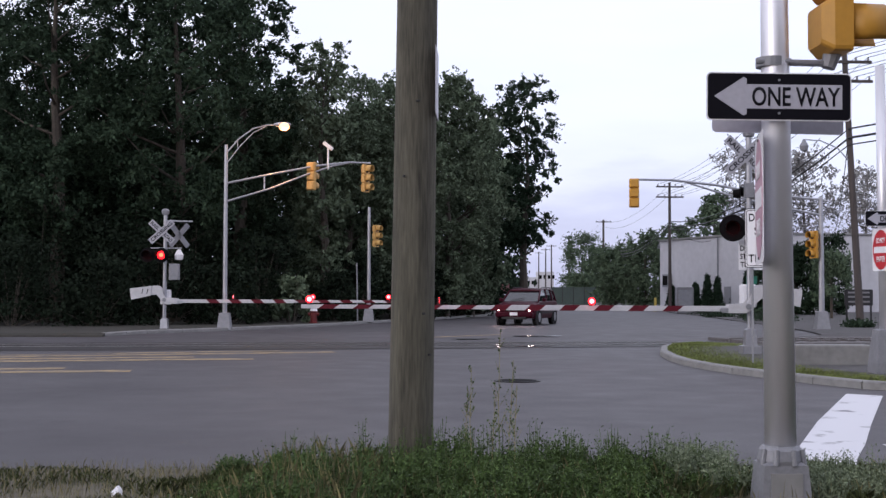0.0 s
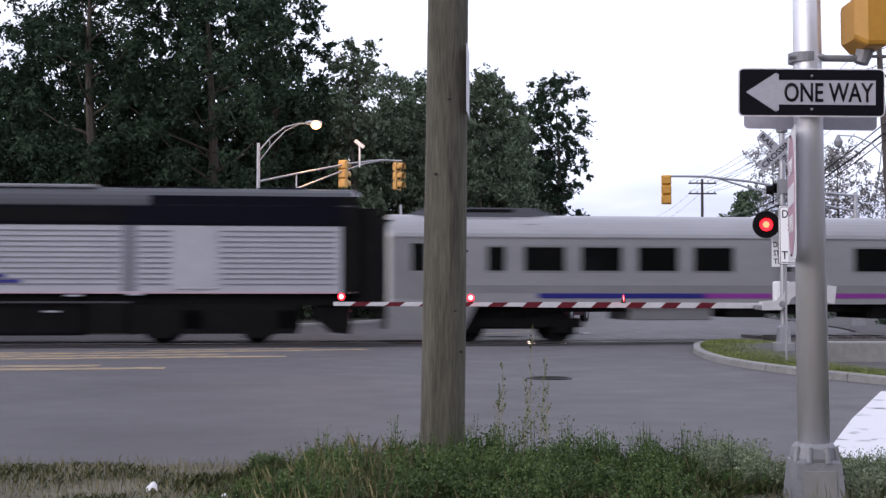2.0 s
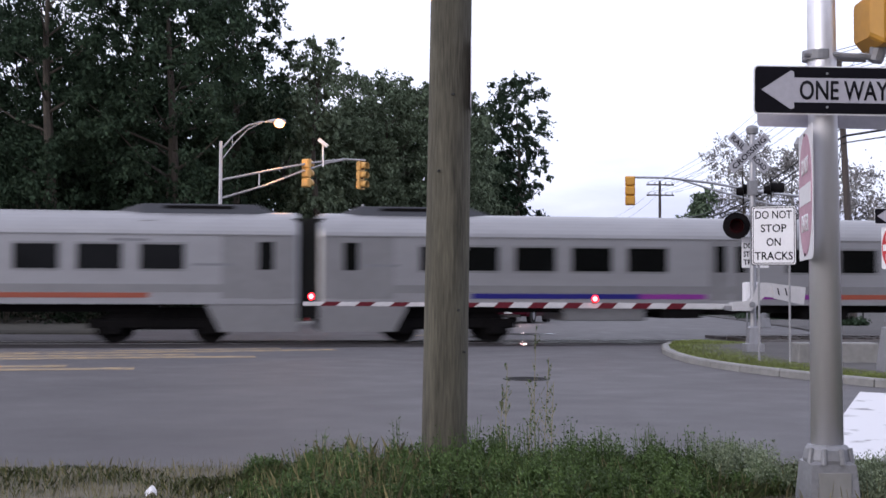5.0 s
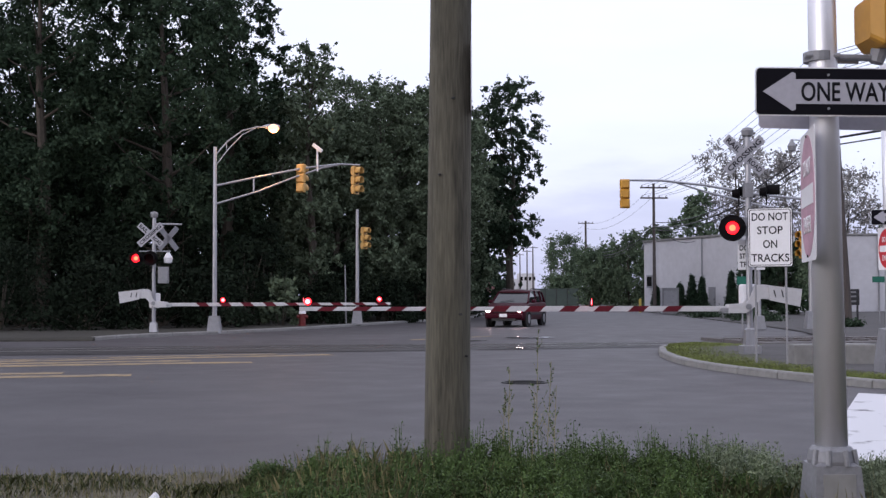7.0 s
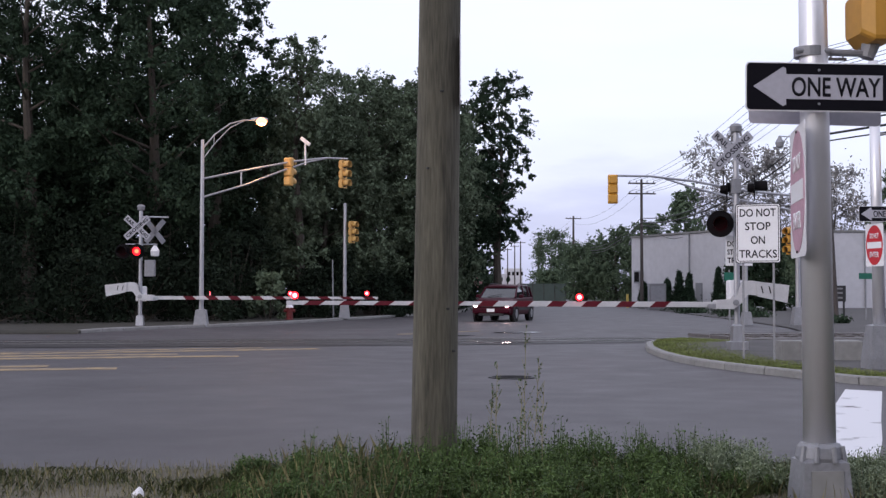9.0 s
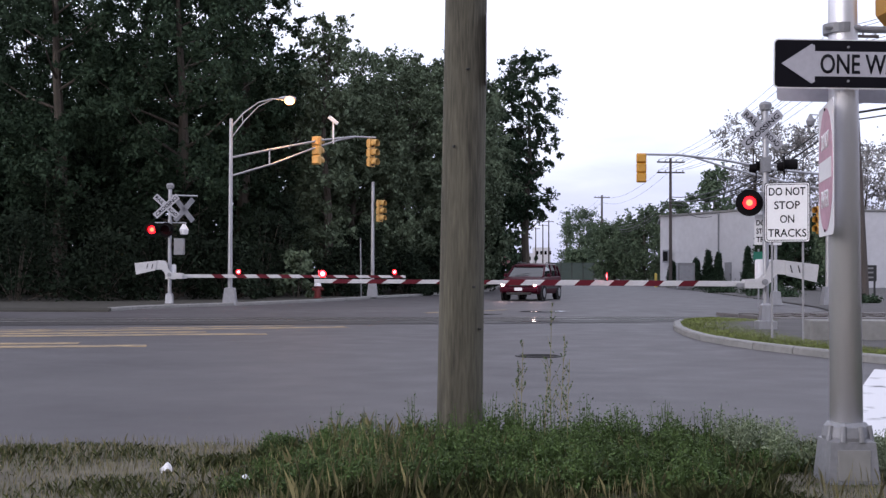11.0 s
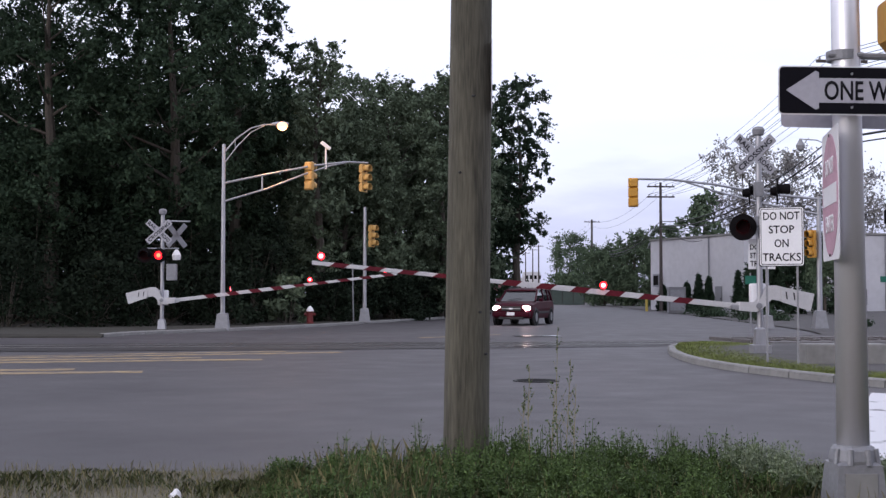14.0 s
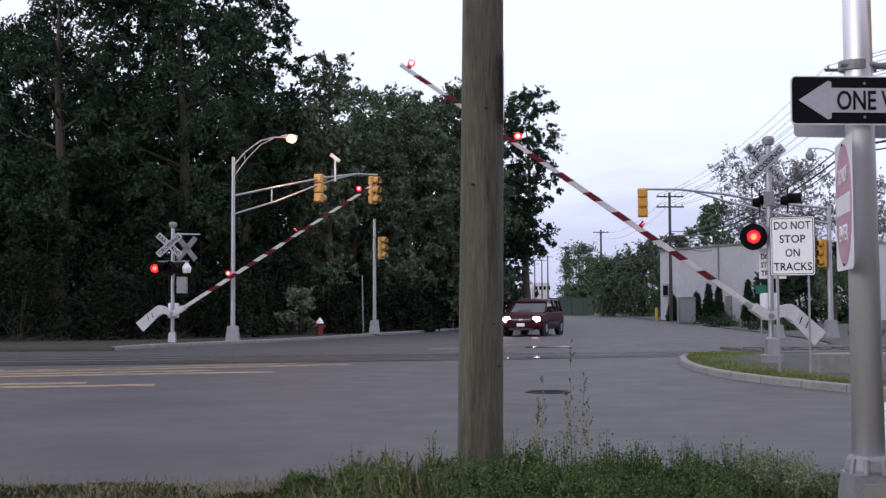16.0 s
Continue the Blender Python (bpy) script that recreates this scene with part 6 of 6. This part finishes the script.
# ---- waiting car ----
def make_car():
    g = thing("suv", pose(3.80, 55.1, 0.0, 0, 0, -19), "dark red sport utility car waiting with headlights on", "car")

    def ring(y, w, z0, z1, b):
        return [(x, y, z) for x, z in ((-w + 0.05, z0), (-w, z0 + 0.12), (-w - 0.02, z0 + (z1 - z0) * 0.55), (-w + 0.02, z1 - b), (-w + 0.12, z1), (0, z1 + 0.02), (w - 0.12, z1), (w - 0.02, z1 - b), (w + 0.02, z0 + (z1 - z0) * 0.55), (w, z0 + 0.12), (w - 0.05, z0))]
    bm = bmesh.new()
    loft(bm, [ring(-2.24, 0.62, 0.46, 0.74, 0.06), ring(-2.20, 0.74, 0.36, 0.86, 0.08), ring(-2.08, 0.84, 0.32, 0.93, 0.09), ring(-1.85, 0.88, 0.30, 0.97, 0.08), ring(-1.05, 0.90, 0.30, 1.05, 0.08), ring(-0.9, 0.90, 0.30, 1.06, 0.06), ring(0.6, 0.91, 0.30, 1.07, 0.05), ring(1.9, 0.90, 0.30, 1.08, 0.05), ring(2.15, 0.86, 0.36, 1.05, 0.06), ring(2.22, 0.78, 0.44, 0.98, 0.06)])
    part("body", bm, M_CARRED, g, smooth=False)
    # glasshouse
    bm = bmesh.new()
    loft(bm, [[(-w, y, z0), (-w * 0.97, y2, (z0 + z1) / 2), (-w * 0.88, y3, z1), (w * 0.88, y3, z1), (w * 0.97, y2, (z0 + z1) / 2), (w, y, z0)] for y, y2, y3, w, z0, z1 in ((-1.16, -0.80, -0.42, 0.80, 1.05, 1.52), (0.4, 0.4, 0.4, 0.81, 1.06, 1.60), (1.6, 1.58, 1.55, 0.80, 1.06, 1.58), (2.12, 2.02, 1.90, 0.76, 1.06, 1.52))])
    cab = part("cabin", bm, M_CARGLASS, g, "tinted window glass reflecting the sky")
    bm = bmesh.new()
    loft(bm, [[(-w, y, z), (-w + 0.06, y, z + 0.05), (0, y, z + 0.06), (w - 0.06, y, z + 0.05), (w, y, z)] for y, w, z in ((-0.50, 0.68, 1.50), (-0.3, 0.73, 1.545), (0.4, 0.75, 1.59), (1.6, 0.74, 1.575), (2.0, 0.70, 1.51))])
    part("roof", bm, M_CARRED, g)
    part("windscreen_wiper", rod(bmesh.new(), (-0.45, -1.13, 1.10), (0.15, -1.02, 1.20), 0.012, n=6), M_BLACK, cab)
    for sx in (-1, 1):
        for a, b, r in (((sx * 0.82, -1.18, 1.05), (sx * 0.71, -0.42, 1.53), 0.04), ((sx * 0.82, 0.30, 1.08), (sx * 0.72, 0.32, 1.60), 0.045), ((sx * 0.81, 1.28, 1.08), (sx * 0.72, 1.22, 1.58), 0.05), ((sx * 0.78, 2.08, 1.08), (sx * 0.69, 1.86, 1.53), 0.06)):
            part("pillar", rod(bmesh.new(), a, b, r, n=8), M_CARRED, g)
        part("roof_rail", pipe(bmesh.new(), [(sx * 0.66, -0.1, 1.63), (sx * 0.66, 0.1, 1.68), (sx * 0.66, 1.5, 1.67), (sx * 0.66, 1.7, 1.62)], 0.018, 0.018, 6), M_BLACK, g)
        bm = bmesh.new()
        box(bm, min(sx * 0.90, sx * 1.08), max(sx * 0.90, sx * 1.08), -0.86, -0.72, 1.04, 1.19, 0.04)
        part("mirror", bm, M_CARRED, g)
        bm = bmesh.new()
        loft(bm, [[(sx * 0.66 + 0.17 * math.cos(a), y, 0.755 + 0.115 * math.sin(a)) for a in [2 * math.pi * k / 16 for k in range(16)]] for y in (-2.23, -2.0)])
        part("headlight", bm, M_HEADLIGHT, g, "bright glowing headlight")
        bm = bmesh.new()
        box(bm, min(sx * 0.905, sx * 0.93), max(sx * 0.905, sx * 0.93), -1.0, 1.0, 0.52, 0.60, 0.01)
        part("side_moulding", bm, M_BLACK, g)
        for y in (-1.42, 1.40):
            bm = bmesh.new()
            m = Matrix.Translation((sx * 0.80, y, 0.35)) @ Matrix.Rotation(math.pi / 2, 4, "Y")
            part("wheel_arch", lathe(bmesh.new(), [(0.10, sx * 0.05), (0.43, sx * 0.05), (0.43, sx * 0.125), (0.10, sx * 0.125)], 24, m), M_BLACK, g)
            lathe(bm, [(0.2, -0.12), (0.33, -0.12), (0.355, -0.08), (0.355, 0.08), (0.33, 0.14), (0.2, 0.14)], 24, m)
            wh = part("wheel", bm, M_RUBBER, g)
            bm = bmesh.new()
            lathe(bm, [(0.22, sx * 0.12), (0.2, sx * 0.145), (0.05, sx * 0.155)], 16, m)
            part("rim", bm, M_RIM, wh)
    bm = bmesh.new()
    box(bm, -0.44, 0.44, -2.27, -2.20, 0.64, 0.83, 0.02)
    gr = part("grille", bm, M_BLACK, g)
    part("chrome_bar", box(bmesh.new(), -0.44, 0.44, -2.28, -2.265, 0.725, 0.75), M_RIM, gr)
    bm = bmesh.new()
    box(bm, -0.84, 0.84, -2.30, -2.05, 0.38, 0.58, 0.05)
    bp = part("bumper", bm, M_CARRED, g)
    part("air_intake", box(bmesh.new(), -0.55, 0.55, -2.26, -2.1, 0.27, 0.385, 0.02), M_BLACK, g)
    bm = bmesh.new()
    box(bm, -0.17, 0.17, -2.32, -2.295, 0.44, 0.58)
    part("number_plate_bar", bm, M_SIGNWHITE, bp)
    bm = bmesh.new()
    box(bm, -0.08, 0.08, -2.29, -2.28, 0.705, 0.765)
    part("badge_bar", bm, M_SIGNWHITE, gr)
    return g


make_car()


# ---- grass and weeds of the near verge ----
def blades(name, xy, hgt, width, lean, seed, material, label, z0=0.02):
    rng = np.random.default_rng(seed)
    n = len(xy)
    base = np.column_stack([xy, np.full(n, z0)])
    a = rng.uniform(0, 2 * math.pi, n)
    d = np.column_stack([np.cos(a), np.sin(a), np.zeros(n)])
    w = np.column_stack([-np.sin(a), np.cos(a), np.zeros(n)]) * (width * rng.uniform(0.6, 1.4, n))[:, None]
    tilt = (lean * rng.uniform(0.1, 1.3, n))[:, None]
    up = np.array([0, 0, 1.0])
    h = hgt[:, None]
    mid = base + up * h * 0.55 + d * h * tilt * 0.3
    tip = base + up * h * (1 - 0.25 * tilt) + d * h * tilt
    V = np.stack([base - w, base + w, mid + w * 0.8, tip, mid - w * 0.8], axis=1)
    return tagged(quads(name, V, material), label, "grass", kind="stuff")


rng = np.random.default_rng(5)


def patchy(x, y):
    """Uneven growth: thick tufts and nearly bare places."""
    return np.clip(0.55 + 0.5 * np.sin(2.1 * x + 1.3 * y) * np.sin(3.7 * y - 1.1 * x + 0.6) + 0.35 * np.sin(6.3 * x - 2.0) * np.sin(5.1 * y + 1.0), 0.05, 1.2)


N = 54000
gx, gy = rng.uniform(-5.2, 6.0, N), 9.32 - 2.9 * rng.uniform(0, 1, N) ** 1.15
thick = np.interp(gx, [-5, -2.4, -1.6, -1.1, -0.5, 0.2, 1.6, 2.4, 6], [0.045, 0.05, 0.07, 0.10, 0.11, 0.11, 0.11, 0.10, 0.10])
edge = np.clip((9.42 - gy) / 0.35, 0.25, 1) * np.where((np.abs(gx - 2.1) < 0.45) & (gy < 8.0), 0.25, 1)
grow = patchy(gx, gy)
some = rng.uniform(0, 1, N) < np.clip(grow + np.interp(gx, [-5, -1.8, -1.2, 6], [0.0, 0.05, 0.6, 0.6]), 0.1, 1)
blades("grass", np.column_stack([gx, gy])[some], (thick * rng.uniform(0.35, 1.4, N) * edge * (0.45 + 0.75 * grow))[some], 0.0013, 0.6, 6, M_GRASS, "rough uncut green grass along the verge")
N = 26000
gx, gy = rng.uniform(-5.2, 5.0, N), 9.3 - 2.8 * rng.uniform(0, 1, N)
thick = np.interp(gx, [-5, -2.0, -1.45, -1.1, -0.6, -0.3, 5], [0.075, 0.08, 0.12, 0.24, 0.26, 0.20, 0.11])
keep = rng.uniform(0, 1, N) < np.interp(gx, [-5, -1.7, -1.3, -0.8, -0.3, 5], [0.5, 0.45, 0.32, 0.32, 0.15, 0.12]) * (1.25 - 0.6 * patchy(gx, gy))
blades("dry_grass", np.column_stack([gx, gy])[keep], (thick * rng.uniform(0.35, 1.25, N))[keep], 0.0012, 0.28, 7, M_DRYGRASS, "dry straw-coloured grass stalks on the verge")
# corner grass
N = 34000
gt = rng.uniform(0, 1, N)
kx = np.array([p[0] for p in KERB_R[:-1]])
ky = np.array([p[1] for p in KERB_R[:-1]])
ki = gt * (len(kx) - 1.01)
i0 = ki.astype(int)
ff = ki - i0
bx, by = kx[i0] * (1 - ff) + kx[i0 + 1] * ff, ky[i0] * (1 - ff) + ky[i0 + 1] * ff
off = 0.2 + 2.3 * rng.uniform(0, 1, N) ** 1.2
cx, cy = bx + off * np.interp(by, [16, 18, 21, 25, 33], [0.1, 0.5, 0.8, 1, 0.6]), by + off * np.interp(by, [16, 18, 21, 25, 33], [1, 0.9, 0.6, 0.2, -0.6])
blades("corner_grass", np.column_stack([cx, cy]), rng.uniform(0.015, 0.06, N) * np.clip(1.3 - off / 2.0, 0.15, 1), 0.007, 0.8, 8, M_CORNERGRASS, "short yellow-green grass inside the kerb", 0.09)


def weed_field(name, spots, seed, material, label, leaf=0.022, per=34):
    """Leafy weeds, each with several stems: (x, y, height, spread)."""
    rng = np.random.default_rng(seed)
    faces, stems = [], []
    for x, y, h, s in spots:
        for k in range(6):
            a = rng.uniform(0, 6.283)
            top = np.array([x + s * math.cos(a) * rng.uniform(0.3, 1), y + s * math.sin(a) * rng.uniform(0.3, 1), h * rng.uniform(0.65, 1.05)])
            root = np.array([x + 0.03 * math.cos(a), y + 0.03 * math.sin(a), 0.0])
            t = rng.uniform(0.15, 1, per) ** 0.8
            p = root + (top - root) * t[:, None] + rng.normal(0, 0.022, (per, 3))
            d = rng.normal(size=(per, 3)) + np.array([0, 0, 0.3])
            d /= np.linalg.norm(d, axis=1, keepdims=True)
            b = np.cross(d, rng.normal(size=(per, 3)))
            b /= np.linalg.norm(b, axis=1, keepdims=True)
            z = (leaf * rng.uniform(0.5, 1.4, per) * (1.15 - 0.6 * t))[:, None]
            faces.append(np.stack([p, p + d * z + b * z * 0.42, p + d * z * 2.1, p + d * z - b * z * 0.42], axis=1))
            w = np.array([0.003, 0, 0])
            stems.append(np.stack([root - w, root + w, top + w * 0.4, top - w * 0.4])[None])
    return tagged(quads(name, np.concatenate(faces + stems), material), label, "weeds", kind="stuff")


spots = []
for i in range(400):
    x = rng.uniform(-1.6, 2.05)
    y = rng.uniform(7.1, 9.15)
    if x > 1.5 and y < 8.0:
        continue
    h = np.interp(x, [-1.9, -1.3, -0.8, 0.0, 0.9, 1.3, 1.6, 2.0], [0.10, 0.17, 0.28, 0.34, 0.35, 0.28, 0.18, 0.19]) * rng.uniform(0.4, 1.1) * (0.88 + 0.2 * math.sin(5.1 * x + 2.3 * y) * math.sin(3.3 * x - 4.0 * y))
    spots.append((x, y, h, rng.uniform(0.06, 0.15)))
weed_field("weeds", spots, 21, M_WEED, "dense dark green leafy weeds round the pole", 0.018, 48)
spots = [(x, rng.uniform(8.5, 9.2), np.interp(x, [-1.2, -0.3, 0.4, 1.3, 2.0], [0.34, 0.40, 0.42, 0.38, 0.30]) * rng.uniform(0.75, 1.1), 0.09) for x in rng.uniform(-1.25, 2.0, 60)]
weed_field("weed_sprigs", spots, 23, M_WEED, "dark small-leaved sprigs rising above the weeds", 0.017, 15)
spots = [(rng.uniform(1.55, 2.0), rng.uniform(8.1, 9.0), rng.uniform(0.22, 0.33), 0.10) for i in range(34)] + [(rng.uniform(2.42, 2.85), rng.uniform(7.7, 8.8), rng.uniform(0.16, 0.27), 0.10) for i in range(36)] + [(rng.uniform(2.75, 3.8), rng.uniform(6.9, 8.2), rng.uniform(0.2, 0.34), 0.12) for i in range(40)]
weed_field("weeds", spots, 22, M_WEEDPALE, "pale green weeds beside the signal post", 0.017, 30)
for x, y, h, sd in ((0.22, 8.8, 0.82, 1), (0.42, 8.9, 1.08, 2), (0.52, 8.75, 0.70, 3), (0.35, 8.7, 0.62, 4), (0.15, 8.95, 0.64, 5), (0.47, 8.95, 0.86, 6)):
    rng2 = np.random.default_rng(300 + sd)
    g = thing("tall_weed", pose(x, y, 0.0), "thin tall weed stalk with sparse small leaves", "weed", "tall weed stalks")
    bend = [(0, 0, 0), (0.01 * sd - 0.03, 0, h * 0.5), (0.012 * sd - 0.02, 0.01, h)]
    bm = bmesh.new()
    pipe(bm, bend, 0.0035, 0.0015, 5)
    p = []
    for k in range(16):
        t = rng2.uniform(0.3, 0.98)
        root = Vector((np.interp(t, [0, 0.5, 1], [q[0] for q in bend]), 0.0, t * h))
        a = rng2.uniform(0, 6.283)
        reach = 0.16 * h * (1.15 - t) + 0.015
        tip = root + Vector((math.cos(a) * reach * 0.55, math.sin(a) * reach * 0.55, reach))
        pipe(bm, [root, root.lerp(tip, 0.5) + Vector((0, 0, -0.006)), tip], 0.0014, 0.0007, 4)
        p += [tuple(root.lerp(tip, f)) for f in rng2.uniform(0.2, 1.05, 6)]
    part("stalk", bm, M_DRYGRASS, g)
    quads("foliage", leaf_faces(rng2, np.array(p) + rng2.normal(0, 0.003, (len(p), 3)), 0.0095, 0.2), M_WEED, g)
for x, y, a in ((-2.12, 8.0, 20), (-1.55, 7.55, 70)):
    g = thing("litter", pose(x, y, 0.05, 8, 5, a), "crumpled white paper scrap lying in the grass", "litter")
    bm = bmesh.new()
    bmesh.ops.create_grid(bm, x_segments=5, y_segments=4, size=0.035)
    for v in bm.verts:
        v.co.z = 0.02 * math.sin(v.co.x * 70 + a) + 0.02 * math.cos(v.co.y * 60)
    bmesh.ops.solidify(bm, geom=bm.faces[:], thickness=0.002)
    part("scrap", bm, M_SIGNWHITE, g)


# ---- what moves ----
def motions():
    v = 25.24
    times = [k * 0.25 for k in range(65)]
    for ob, behind in [(loco, 0.38)] + [(c, 20.9 + 24.92 * i) for i, c in enumerate(coaches)]:
        rows = []
        for t in times:
            p = track_point(1.43 - v * (t - 1.0) + behind, 0, RAIL_Z + 0.03)
            rows.append((t, pose(p.x, p.y, p.z, 0, 0, math.degrees(TRACK))))
        walk(ob, rows)
    rise = [(0, 0.0, 0.0), (13.3, 0.0, 0.0), (13.5, 0.3, 1.0), (13.7, 1.7, 3.4), (14.0, 5.6, 6.8), (14.25, 9.2, 9.6), (14.5, 13.0, 13.4), (14.75, 17.2, 18.0), (15.0, 20.8, 21.2), (15.25, 24.7, 23.0), (15.5, 28.0, 25.4), (15.75, 31.3, 29.0), (16.0, 34.8, 32.8)]
    walk(arm_r, [(t, pose(-0.10, -0.12, 0.92, 0, a + 0.2, 0)) for t, a, b in rise])
    walk(arm_l, [(t, pose(0.05, -0.12, 1.08, 0, -b, 0)) for t, a, b in rise])

    # flashing red lights: phase 1 is lit for 0.62 s of every 1.303 s, phase 0 in between
    for ln, at, phase, step in TURNING:
        turn = 0 if phase == 0 else step
        rows = [(0.0, turn)]
        for n in range(14):
            for s in (0.26 + 1.303 * n, 0.88 + 1.303 * n):
                f = round(s * 30)
                if f + 3 > 480:
                    continue
                for k in range(4):
                    rows.append(((f + k) / 30, turn + step / 3 * k))
                turn += step
        if rows[-1][0] < 16.0:
            rows.append((16.0, turn))
        walk(ln, [(t, Matrix.Translation(at) @ Matrix.Rotation(radians(a), 4, "Z")) for t, a in rows])


motions()
